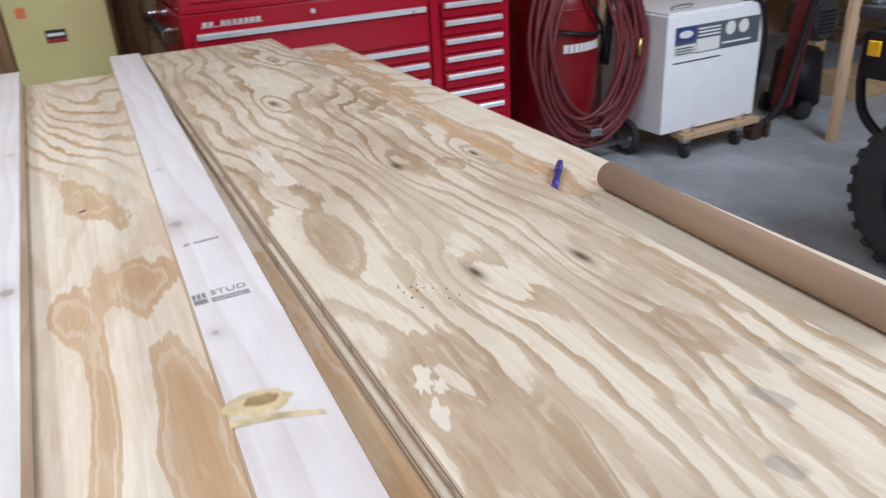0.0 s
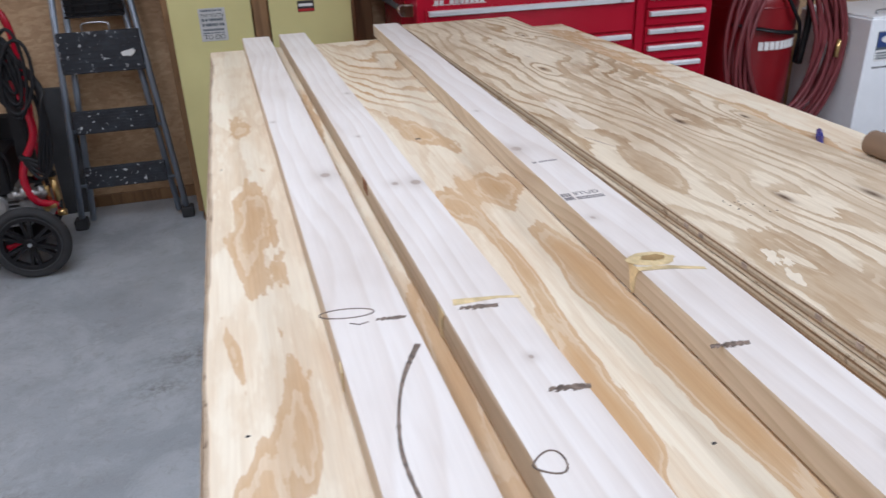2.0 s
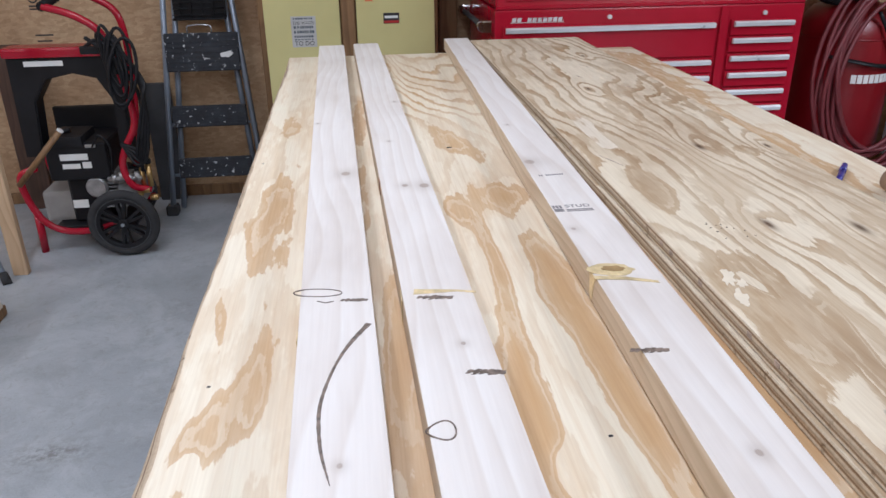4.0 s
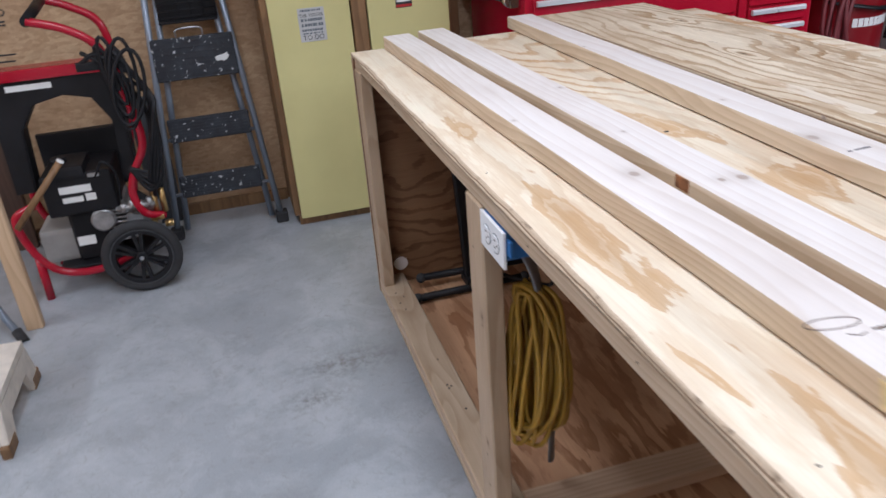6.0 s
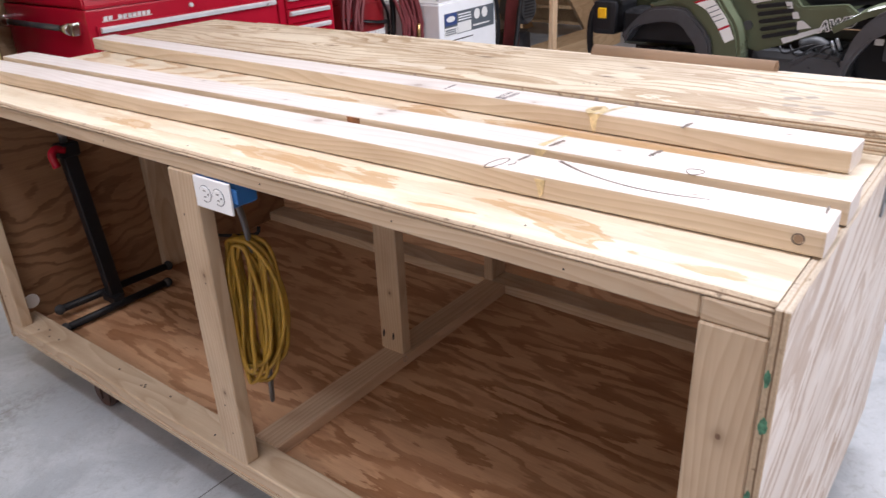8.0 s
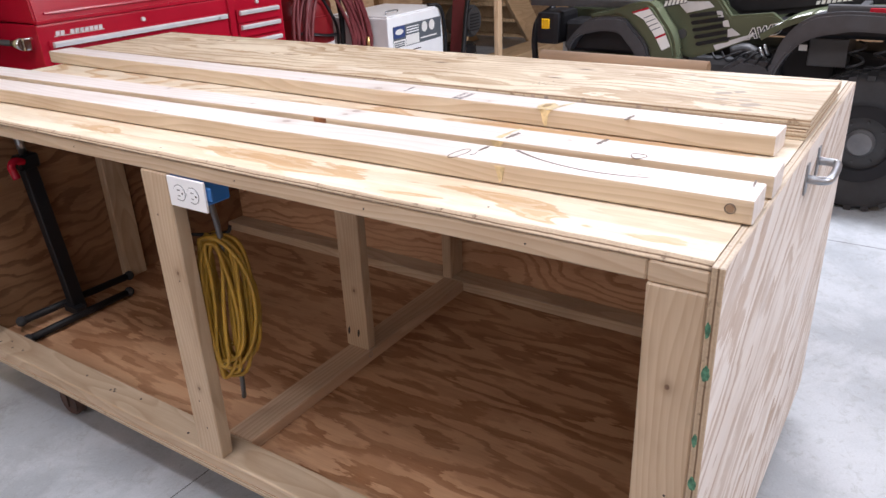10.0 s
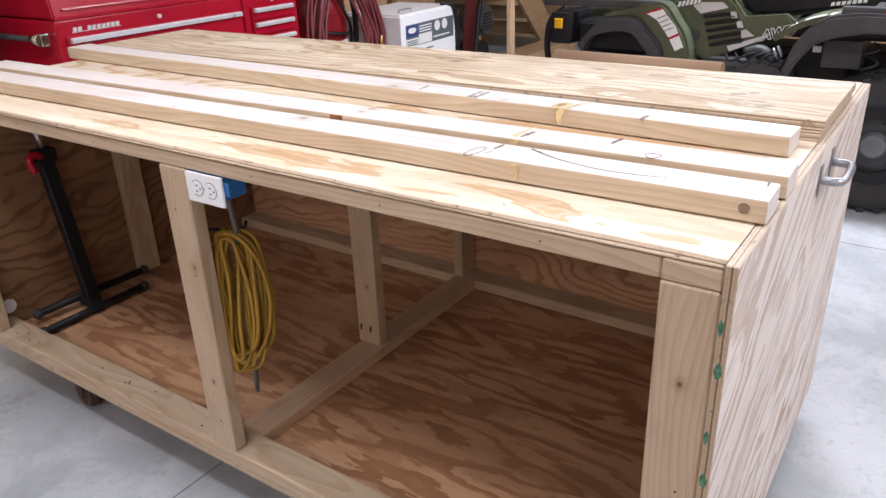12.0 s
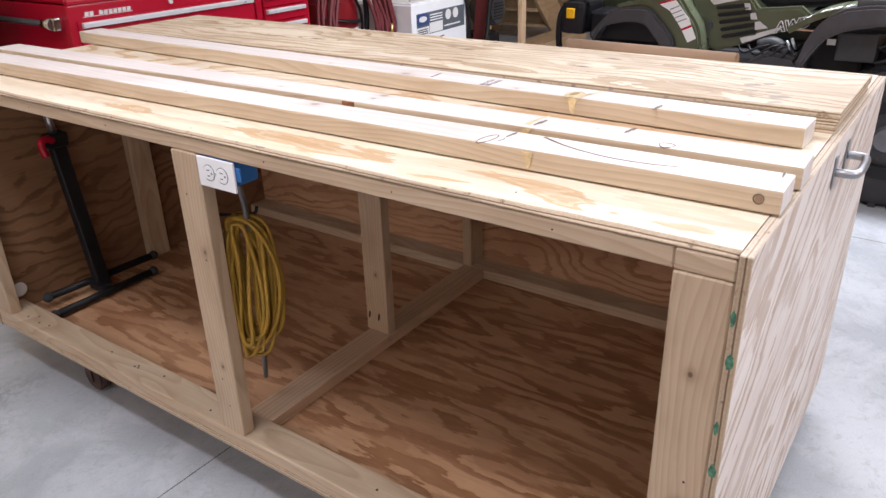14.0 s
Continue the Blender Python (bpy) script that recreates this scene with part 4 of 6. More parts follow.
for a, b in (((0.140, 2.352, 0.198), (0.565, 2.335, 0.198)), ((0.10, 2.245, 0.178), (0.50, 2.250, 0.178))):
    leg = part("foot_bar", rod(a, b, 0.0135, 12), m_black, stand)
    for q in (a, b):
        bm = bmesh.new()
        bmesh.ops.create_uvsphere(bm, u_segments=12, v_segments=8, radius=0.0185, matrix=Matrix.Translation(q))
        part("end_cap", smooth(bm, False), m_rubber, leg)
part("link", box(0.285, 0.325, 2.245, 2.33, 0.176, 0.206, 0.003), m_black, stand)
part("clamp_knob", pipe(bend([(0.285, 2.33, 0.745), (0.255, 2.325, 0.755), (0.238, 2.32, 0.74), (0.243, 2.315, 0.70)], 5), 0.013, 10), m_red, stand, "red clamp lever")

# ---- yellow cabinet against the wall ----
cab = thing("storage_cabinet", (0.22, 3.7, 0), "brown wooden cabinet with two pale yellow enamel doors", "cabinet")
part("body", box(-0.215, 0.655, 3.505, 3.915, 0.05, 2.05, 0.004), m_brown, cab)
part("plinth", box(-0.195, 0.635, 3.505, 3.90, 0.0, 0.05, 0.002), m_brown, cab)
for nm, x0, x1, y in (("door", -0.185, 0.175, 3.485), ("door", 0.255, 0.635, 3.485)):
    dr = part(nm, box(x0, x1, y - 0.018, 3.5045, 0.045, 2.0, 0.006, seg=2), m_yellow, cab, "pale yellow enamelled door")
    part("hinge", box(x1 - 0.012, x1 + 0.006, y - 0.022, y + 0.0, 0.22, 0.27, 0.002), m_brass, dr)
part("centre_post", box(0.182, 0.248, 3.47, 3.5045, 0.045, 2.04, 0.003), m_brown, cab)
sign = thing("wall_sign", (-0.0, 3.465, 0.95), "small white printed sign fixed to the yellow door", "sign")
FY = 3.4668
part("plate", box(-0.060, 0.058, FY - 0.002, FY, 0.885, 1.030, 0.001), plain("pale_grey_tin", (0.50, 0.50, 0.49), 0.5, vary=0.08), sign)
lettering("word", "THE VOICES", 0.019, facing_south(-0.001, FY - 0.0026, 0.998), m_ink, sign)
lettering("word", "TO DO", 0.029, facing_south(-0.001, FY - 0.0026, 0.902), m_ink, sign)
rng = random.Random(31)
for z, size in ((0.134, 0.008), (0.094, 0.012), (0.072, 0.013), (0.050, 0.010), (0.036, 0.006)):
    x, row = 0.012, []
    while x < 0.102:
        w = rng.uniform(0.006, 0.012)
        row.append((x, min(0.108, x + w), z))
        x += w + rng.choice((0.0025, 0.0025, 0.006))
    part("print_bars", bars(row, FY - 0.002, -0.060, 0.885, height=size), m_slate, sign)
tag = thing("name_plate", (0.42, 3.465, 1.01), "small black and red name plate on the yellow door", "sign")
part("plate", box(0.385, 0.462, FY - 0.002, FY, 0.985, 1.035, 0.001), m_ink, tag)
part("print_bars", bars([(0.006, 0.07, 0.031)], FY - 0.002, 0.385, 0.985, height=0.012), m_paper, tag)
part("stripe", box(0.387, 0.46, FY - 0.0027, FY - 0.002, 0.988, 0.999, 0), plain("red_print", (0.4, 0.02, 0.02)), tag)
note = thing("paper_note", (-0.09, 3.465, 1.17), "white paper note taped to the yellow door", "paper")
part("sheet", box(-0.15, -0.015, FY - 0.0012, FY, 1.125, 1.33, 0), m_paper, note)
for a, b, z in ((0.02, 0.11, 0.12), (0.02, 0.10, 0.10), (0.06, 0.12, 0.05)):
    part("print_bar", bars([(a, b, z)], FY - 0.0012, -0.15, 1.125, height=0.01), m_navy, note)
sticker = solid("orange_sticker", box(0.30, 0.335, FY - 0.001, FY, 1.09, 1.13, 0), plain("orange_print", (0.75, 0.2, 0.08)), "small orange sticker on the yellow door", "sticker")

# brown uprights of the wall
for x0, x1 in ((0.70, 0.80), (2.42, 2.52), (4.20, 4.26)):
    solid("wall_stud", box(x0, x1, 3.86, 3.92, 0, CEIL, 0.003), m_brown, "brown stained upright of the wall", "timber", "wall uprights", "structure")
solid("baseboard", box(-4.6, -0.22, 3.895, 3.92, 0, 0.06, 0.002), m_brown, "brown strip along the foot of the wall", "trim", kind="structure")
plank = solid("dark_plank", box(-1.60, -1.46, 3.80, 3.838, 0.0, 0.885, 0.004), m_walnut, "short dark stained plank standing against the wall", "plank")
print_ob = thing("board_print", (-1.36, 3.918, 0.95), "black grade print on the strand board", "print")
for a, b, z in ((0, 0.085, 0.09), (0, 0.085, 0.075), (0, 0.09, -0.055), (0.005, 0.08, -0.085)):
    part("ink_bar", bars([(a, b, z)], 3.9195, -1.41, 0.97, height=0.008), m_ink, print_ob)
part("ink_ring", ring_slab(-1.385, 1.10, 0.018, 0.026, "y", 3.919, 3.9195, 20), m_ink, print_ob)
part("ink_ring", ring_slab(-1.33, 1.10, 0.010, 0.016, "y", 3.919, 3.9195, 20), m_ink, print_ob)

# ---- folded step ladder ----
ladder = thing("step_ladder", (-0.52, 3.65, 0), "folded grey steel step ladder with paint-spattered black treads", "ladder")
spat = Nodes("spattered_tread", 0.7)
c = spat.coords()
sp = spat.noise(c, 55.0, 2.0, 0.5)
sp2 = spat.noise(c, 16.0, 3.0, 0.6)
spat.done(spat.mix(spat.ramp(sp, ((0.66, grey(0.0)), (0.69, grey(1.0)))), spat.ramp(sp2, ((0.4, (0.02, 0.022, 0.028)), (0.7, (0.035, 0.04, 0.05)))), (0.55, 0.56, 0.57)))
m_tread = spat.mat


def lean_at(z):
    """The ladder's front plane: y at height z."""
    return 3.60 + 0.135 * z


def rail_x(side, z):
    return -0.275 - 0.085 * z if side > 0 else -0.785 + 0.075 * z


for s in (-1, 1):
    for dx, dy in ((0, 0), (0.045 * -s, 0.05)):
        part("rail", pipe([(rail_x(s, 0.02) + dx, lean_at(0.02) + dy, 0.02), (rail_x(s, 1.62) + dx, lean_at(1.62) + dy, 1.62)], 0.0145, 10), m_greysteel, ladder)
    r0 = ladder.children[-1]
    part("foot", box(rail_x(s, 0) - 0.03, rail_x(s, 0) + 0.03, lean_at(0) - 0.028, lean_at(0) + 0.04, 0.0, 0.055, 0.006), m_rubber, ladder)
for z0, z1, inset in ((0.20, 0.305, 0.05), (0.465, 0.575, 0.03), (0.745, 0.935, 0.012)):
    xa, xb = rail_x(-1, z0) + inset, rail_x(1, z0) - inset
    bm = box(xa, xb, -0.012, 0.012, 0, z1 - z0, 0.004)
    turned(bm, Matrix.Translation((0, lean_at(z0) - 0.012, z0)) @ Matrix.Rotation(-0.1, 4, "X"))
    tr_ = part("tread", bm, m_tread, ladder, "black ribbed tread with white paint spots")
    bm = bmesh.new()
    for i in range(7):
        zz = (z1 - z0) * (i + 0.7) / 7.6
        box(xa + 0.006, xb - 0.006, -0.0145, -0.0115, zz, zz + 0.006, 0.0008, bm)
    turned(bm, Matrix.Translation((0, lean_at(z0) - 0.012, z0)) @ Matrix.Rotation(-0.1, 4, "X"))
    part("ribs", bm, m_tread, tr_)
    part("cross_bar", rod((rail_x(-1, z0), lean_at(z0) + 0.01, z0 + 0.01), (rail_x(1, z0), lean_at(z0) + 0.01, z0 + 0.01), 0.009, 8), m_greysteel, ladder)
part("paint_splash", slab([(x, z) for x, z in ellipse(-0.405, 0.83, 0.032, 0.018, 0.2, 14, 0.8, 4)], "y", lean_at(0.83) - 0.034, lean_at(0.83) - 0.0265), m_paper, ladder)
tray = part("tray", box(-0.66, -0.40, lean_at(1.0) - 0.03, lean_at(1.0) + 0.0, 0.995, 1.005, 0.002), m_black, ladder, "black wire tray")
for i in range(6):
    z = 1.02 + i * 0.03
    part("wire", rod((rail_x(-1, z) + 0.05, lean_at(z) - 0.02, z), (rail_x(1, z) - 0.04, lean_at(z) - 0.02, z), 0.0035, 6), m_black, tray)
for i in range(5):
    x = -0.62 + i * 0.055
    part("wire", rod((x, lean_at(1.02) - 0.02, 1.005), (x, lean_at(1.2) - 0.02, 1.19), 0.0035, 6), m_black, tray)
part("tray_back", box(-0.66, -0.40, lean_at(1.1), lean_at(1.1) + 0.012, 1.0, 1.22, 0.003), m_black, ladder)
part("tread_handle", pipe(bend([(-0.60, lean_at(0.94) - 0.01, 0.935), (-0.59, lean_at(0.95) - 0.01, 0.968), (-0.49, lean_at(0.95) - 0.01, 0.968), (-0.48, lean_at(0.94) - 0.01, 0.935)], 4), 0.004, 8), m_zinc, ladder)

# ---- pressure washer ----
pw = thing("pressure_washer", (-1.05, 3.25, 0), "red tube-framed pressure washer with black engine and wheels", "pressure washer")


def spoked_wheel(name, cx, cy, r, parent, tyre_mat, axis_x0, axis_x1, face="y"):
    """A tyre with a five-spoked rim, its axle along y."""
    w = part(name, pipe([(cx + (r - 0.022) * math.cos(a), (axis_x0 + axis_x1) / 2, cy + (r - 0.022) * math.sin(a)) for a in [2 * math.pi * i / 40 for i in range(40)]], 0.022, 10, closed=True), tyre_mat, parent, "black rubber tyre")
    part("rim", ring_slab(cx, cy, r - 0.058, r - 0.036, "y", axis_x0 + 0.002, axis_x1 - 0.002), m_black, w)
    part("rim_lip", ring_slab(cx, cy, r - 0.042, r - 0.037, "y", axis_x0 - 0.001, axis_x0 + 0.0015), m_darkgrey, w)
    for i in range(12):
        a = math.pi / 2 + (i // 2) * math.pi / 3 + (i % 2 - 0.5) * 0.30
        dx, dz = math.cos(a), math.sin(a)
        nx, nz = -dz, dx
        o = []
        for rr, hw in ((0.02, 0.007), (r - 0.045, 0.006)):
            o.append((rr, hw))
        q = [(cx + dx * o[0][0] + nx * o[0][1], cy + dz * o[0][0] + nz * o[0][1]), (cx + dx * o[0][0] - nx * o[0][1], cy + dz * o[0][0] - nz * o[0][1]),
             (cx + dx * o[1][0] - nx * o[1][1], cy + dz * o[1][0] - nz * o[1][1]), (cx + dx * o[1][0] + nx * o[1][1], cy + dz * o[1][0] + nz * o[1][1])]
        part("spoke", slab(q, "y", axis_x0 + 0.004, axis_x1 - 0.006), m_black, w)
    part("hub", rod((cx, axis_x0 - 0.006, cy), (cx, axis_x1 + 0.004, cy), 0.024, 20, bevel=0.003), m_black, w)
    part("axle_nut", rod((cx, axis_x0 - 0.012, cy), (cx, axis_x0 - 0.005, cy), 0.009, 6), m_zinc, w)
    return w


spoked_wheel("wheel", -0.886, 0.163, 0.163, pw, m_rubber, 3.075, 3.115)
spoked_wheel("wheel", -1.0, 0.158, 0.158, pw, m_rubber, 3.56, 3.60)
part("axle", rod((-0.89, 3.11, 0.158), (-0.995, 3.57, 0.158), 0.008, 8), m_zinc, pw)
fr = 0.0165
part("frame_tube", pipe(bend([(-1.08, 3.20, 1.13), (-0.96, 3.20, 1.09), (-0.865, 3.20, 1.02), (-0.825, 3.20, 0.90), (-0.79, 3.20, 0.72), (-0.79, 3.20, 0.60), (-0.85, 3.20, 0.49), (-0.875, 3.20, 0.40), (-0.845, 3.20, 0.31), (-0.77, 3.22, 0.28)], 6), fr, 12), m_red, pw, "bright red steel tube")
part("frame_tube", pipe(bend([(-1.08, 3.56, 1.17), (-0.98, 3.56, 1.13), (-0.88, 3.56, 1.05), (-0.86, 3.56, 0.85), (-0.88, 3.56, 0.55), (-0.92, 3.56, 0.30)], 6), fr, 12), m_red, pw)
part("handle_bar", pipe([(-1.08, 3.19, 1.13), (-1.08, 3.57, 1.17)], fr + 0.004, 12), m_black, pw)
part("frame_tube", pipe(bend([(-1.26, 3.19, 0.42), (-1.335, 3.19, 0.38), (-1.33, 3.19, 0.28), (-1.28, 3.18, 0.17), (-1.20, 3.18, 0.11), (-1.08, 3.18, 0.10), (-0.92, 3.19, 0.13)], 6), fr, 12), m_red, pw)
part("frame_tube", pipe(bend([(-1.26, 3.55, 0.42), (-1.335, 3.55, 0.38), (-1.33, 3.55, 0.28), (-1.28, 3.55, 0.17), (-1.2, 3.55, 0.11), (-0.85, 3.55, 0.13)], 6), fr, 12), m_red, pw)
for fy in (3.19, 3.55):
    part("frame_foot", rod((-1.30, fy, 0.20), (-1.305, fy, 0.0), 0.018, 12), m_red, pw)
part("base_plate", box(-1.24, -0.86, 3.2, 3.54, 0.105, 0.12, 0.003), m_black, pw)
eng = part("engine", box(-1.22, -0.94, 3.22, 3.50, 0.34, 0.52, 0.02, seg=3), m_black, pw, "black engine with printed labels")
part("recoil_cover", rod((-1.02, 3.215, 0.30), (-1.02, 3.245, 0.30), 0.05, 28, bevel=0.008), m_engine, eng)
part("air_filter", box(-1.17, -1.04, 3.21, 3.42, 0.50, 0.555, 0.015, seg=2), m_black, eng)
part("muffler", box(-1.03, -0.93, 3.26, 3.46, 0.30, 0.37, 0.012), m_engine, eng)
part("engine_block", box(-1.16, -0.99, 3.25, 3.48, 0.12, 0.36, 0.012), m_black, eng)
for i in range(7):
    part("cooling_fin", box(-1.015, -0.90, 3.24, 3.44, 0.19 + i * 0.02, 0.198 + i * 0.02, 0.002), m_engine, eng)
# Added black panel that stands in for shade behind the console arch.
part("rear_shield", box(-1.25, -0.91, 3.50, 3.535, 0.36, 0.63, 0.01, seg=2), m_black, pw, "dark panel added to darken the arch opening")
part("spark_lead", pipe(bend([(-1.0, 3.21, 0.50), (-0.96, 3.2, 0.56), (-0.92, 3.21, 0.50), (-0.93, 3.22, 0.38)], 5), 0.006, 6), m_black, eng)
part("choke_lever", box(-1.03, -0.985, 3.205, 3.219, 0.50, 0.515, 0.002), m_engine, eng)
part("fuel_cap", rod((-1.14, 3.3, 0.555), (-1.14, 3.3, 0.575), 0.03, 16), m_black, eng)
for x0, x1, z0, z1 in ((-1.155, -1.03, 0.44, 0.47), (-1.15, -1.07, 0.40, 0.423), (-1.06, -1.02, 0.40, 0.43), (-1.14, -1.07, 0.205, 0.245)):
    part("label", box(x0, x1, 3.2165, 3.219, z0, z1, 0), m_paper, eng)
part("pump", box(-0.93, -0.80, 3.22, 3.38, 0.22, 0.31, 0.01), m_engine, pw, "cast metal pump")
pump = pw.children[-1]
for i in range(4):
    part("cylinder", rod((-0.925 + 0.035 * i, 3.205, 0.325), (-0.925 + 0.035 * i, 3.205, 0.365 + 0.012 * (i % 2)), 0.013, 12, bevel=0.002), m_engine, pump)
    part("hex_plug", rod((-0.915 + 0.033 * i, 3.212, 0.265), (-0.915 + 0.033 * i, 3.200, 0.265), 0.011, 6), m_brass if i == 3 else m_zinc, pump)
part("unloader", rod((-0.955, 3.205, 0.345), (-0.80, 3.205, 0.345), 0.012, 12, bevel=0.002), m_engine, pump)
part("inlet", rod((-0.765, 3.21, 0.30), (-0.765, 3.21, 0.41), 0.013, 12, bevel=0.003), m_brass, pump, "brass inlet fitting")
part("knob", rod((-0.765, 3.21, 0.411), (-0.765, 3.21, 0.435), 0.018, 12, bevel=0.004), m_black, pump)
for a, b, r in (((-0.80, 3.22, 0.30), (-0.80, 3.22, 0.39), 0.012), ((-0.83, 3.21, 0.28), (-0.775, 3.21, 0.28), 0.014), ((-0.78, 3.22, 0.24), (-0.745, 3.22, 0.24), 0.016)):
    part("brass_fitting", rod(a, b, r, 10, bevel=0.002), m_brass, pump)
part("detergent_tank", box(-1.30, -1.15, 3.28, 3.5, 0.12, 0.27, 0.02, seg=2), plain("cloudy_plastic", (0.34, 0.33, 0.31), 0.5), pw, "cloudy grey plastic tank")
arch = [(-1.335, 0.44), (-1.325, 0.90), (-0.835, 0.915), (-0.85, 0.44), (-0.905, 0.44), (-0.895, 0.70), (-0.95, 0.80), (-1.05, 0.825), (-1.17, 0.80), (-1.235, 0.70), (-1.255, 0.44)]
con = part("console", slab(arch, "y", 3.30, 3.40, 0.006), m_black, pw, "black arched plastic console with red top")
part("console_top", box(-1.335, -0.84, 3.285, 3.41, 0.90, 0.945, 0.012, seg=2), m_red, con)
part("label", box(-1.25, -1.08, 3.2975, 3.2995, 0.862, 0.885, 0), m_paper, con)
for i, (a, b) in enumerate((((-0.93, 3.17, 0.96), (-0.74, 3.18, 0.74)), ((-0.92, 3.17, 1.0), (-0.72, 3.17, 0.80)))):
    part("spray_hose", pipe(bend([a, (-0.86, 3.15, 0.99 - i * 0.03), (-0.80, 3.15, 0.90), b, (-0.76, 3.17, 0.55), (-0.79, 3.2, 0.38)], 6), 0.009, 8), m_black, pw, "black rubber hose")
for i in range(5):
    w, h = 0.022 + 0.009 * i, 0.12 + 0.014 * ((i * 3) % 5)
    t_ = -0.25 + 0.12 * i
    part("cord_loop", pipe([(-0.83 + 0.014 * i + w * math.sin(a) * math.cos(t_) + h * math.cos(a) * math.sin(t_), 3.15 - 0.008 * i, 0.905 - 0.012 * i - w * math.sin(a) * math.sin(t_) + h * math.cos(a) * math.cos(t_)) for a in [2 * math.pi * k / 24 for k in range(24)]], 0.0075, 7, closed=True), m_black, pw, "black rubber cord")
for i in range(4):
    part("spray_hose", pipe(bend([(-0.86 + 0.02 * i, 3.16 - 0.01 * i, 0.97 + 0.01 * i), (-0.74 + 0.012 * i, 3.14, 0.88 - 0.02 * i), (-0.71, 3.14 - 0.008 * i, 0.68 + 0.02 * i), (-0.74 - 0.015 * i, 3.15, 0.48), (-0.80 + 0.01 * i, 3.17, 0.42 + 0.02 * i), (-0.86, 3.19, 0.52)], 6), 0.0085, 8), m_black, pw, "black rubber hose")
part("spray_gun", box(-0.95, -0.78, 3.155, 3.185, 0.93, 0.965, 0.008, seg=2), m_black, pw)
part("spray_gun_grip", box(-0.85, -0.81, 3.155, 3.185, 0.84, 0.95, 0.008, seg=2), m_black, pw)
# Handle of a wooden tool whose kind is unknown.
stick = solid("broom", pipe([(-1.32, 3.12, 0.36), (-1.10, 3.14, 0.60)], 0.0135, 10), m_brown, "brown wooden tool handle with white cap leaning on the engine", "broom")
end = part("end_cap", rod((-1.10, 3.14, 0.60), (-1.094, 3.141, 0.607), 0.015, 12), m_paper, stick)
panel = solid("rubber_mat", box(-0.90, -0.76, 3.84, 3.87, 0.0, 0.66, 0.004), m_darkgrey, "dark ribbed rubber mat standing against the wall", "mat")

# ---- uprights and low stool ----
for px, py in ((-1.335, 2.945), (4.31, 2.80)):
    po = solid("support_post", box(px - 0.019, px + 0.045, py - 0.019, py + 0.019, 0, CEIL, 0.003), m_post, "pale pine stud standing upright as a post", "post", "loft posts")
stool = thing("step_stool", (-1.42, 2.33, 0), "low wooden step stool with chipped white paint and bare brown feet", "stool")
part("top", box(-1.66, -1.235, 2.15, 2.50, 0.16, 0.188, 0.008, seg=2), m_offwhite, stool)
for sx in (-1.64, -1.262):
    o = [(2.145, 0.16), (2.505, 0.16), (2.555, 0.0), (2.47, 0.0), (2.43, 0.09), (2.22, 0.09), (2.18, 0.0), (2.095, 0.0)]
    part("leg_panel", slab(o, "x", sx, sx + 0.025, 0.003), m_offwhite, stool)
    for a, b in ((2.0935, 2.182), (2.468, 2.557)):
        part("bare_foot", box(sx - 0.002, sx + 0.027, a, b, 0.0, 0.045, 0.004), m_brown, stool)
part("edge_rail", box(-1.64, -1.24, 2.148, 2.165, 0.125, 0.16, 0.003), m_offwhite, stool)
leg = thing("tube_stand", (-1.36, 2.85, 0), "grey steel tube stand with black rubber feet", "stand")
part("leg", pipe([(-1.36, 2.86, 0.02), (-1.78, 3.45, 0.42)], 0.014, 10), m_greysteel, leg)
part("rubber_foot", rod((-1.345, 2.84, 0.0), (-1.372, 2.877, 0.035), 0.02, 12), m_rubber, leg)
part("leg", pipe([(-1.95, 3.5, 0.02), (-1.78, 3.45, 0.42)], 0.014, 10), m_greysteel, leg)
part("rubber_foot", rod((-1.957, 3.502, 0.0), (-1.94, 3.497, 0.035), 0.02, 12), m_rubber, leg)
ct = thing("loose_caster", (-1.33, 2.0, 0), "small black caster wheel below the stool", "caster")
part("wheel", rod((-1.345, 2.0, 0.0352), (-1.315, 2.0, 0.0352), 0.035, 20, bevel=0.005), m_rubber, ct)

# ---- red tool chest ----
tb = thing("tool_chest", (1.6, 3.4, 0), "glossy red steel tool chest with silver drawer pulls", "tool chest")
X0, X1, YF, YB = 0.868, 2.335, 3.10, 3.86
part("body", box(X0, X1, YF + 0.006, YB, 0.12, 1.075, 0.008, seg=2), m_red, tb)
part("lid", slab([(YF + 0.01, 1.08), (YF + 0.05, 1.34), (YB, 1.40), (YB, 1.08)], "x", X0 + 0.004, X1 - 0.004, 0.008), m_red, tb, "red hood of the chest")
lid_ = tb.children[-1]
part("lid_ridge", slab([(YF + 0.0085, 1.112), (YF + 0.0065, 1.116), (YF + 0.0085, 1.124), (YF + 0.03, 1.122), (YF + 0.03, 1.112)], "x", X0 + 0.05, X1 - 0.05, 0.0015), m_red, lid_)
part("lid_ridge", slab([(YF + 0.0285, 1.245), (YF + 0.0265, 1.249), (YF + 0.0285, 1.257), (YF + 0.05, 1.255), (YF + 0.05, 1.245)], "x", X0 + 0.05, X1 - 0.05, 0.0015), m_red, lid_)
part("lid_edge", box(X0 + 0.003, X1 - 0.003, YF + 0.002, YF + 0.03, 1.076, 1.092, 0.003), m_red, tb)
for x in (X0 + 0.1, X1 - 0.1):
    for y in (YF + 0.1, YB - 0.1):
        cas = part("caster", box(x - 0.03, x + 0.03, y - 0.03, y + 0.03, 0.07, 0.12, 0.004), m_zinc, tb)
        part("wheel", rod((x - 0.02, y, 0.0602), (x + 0.02, y, 0.0602), 0.06, 20, bevel=0.005), m_rubber, cas)


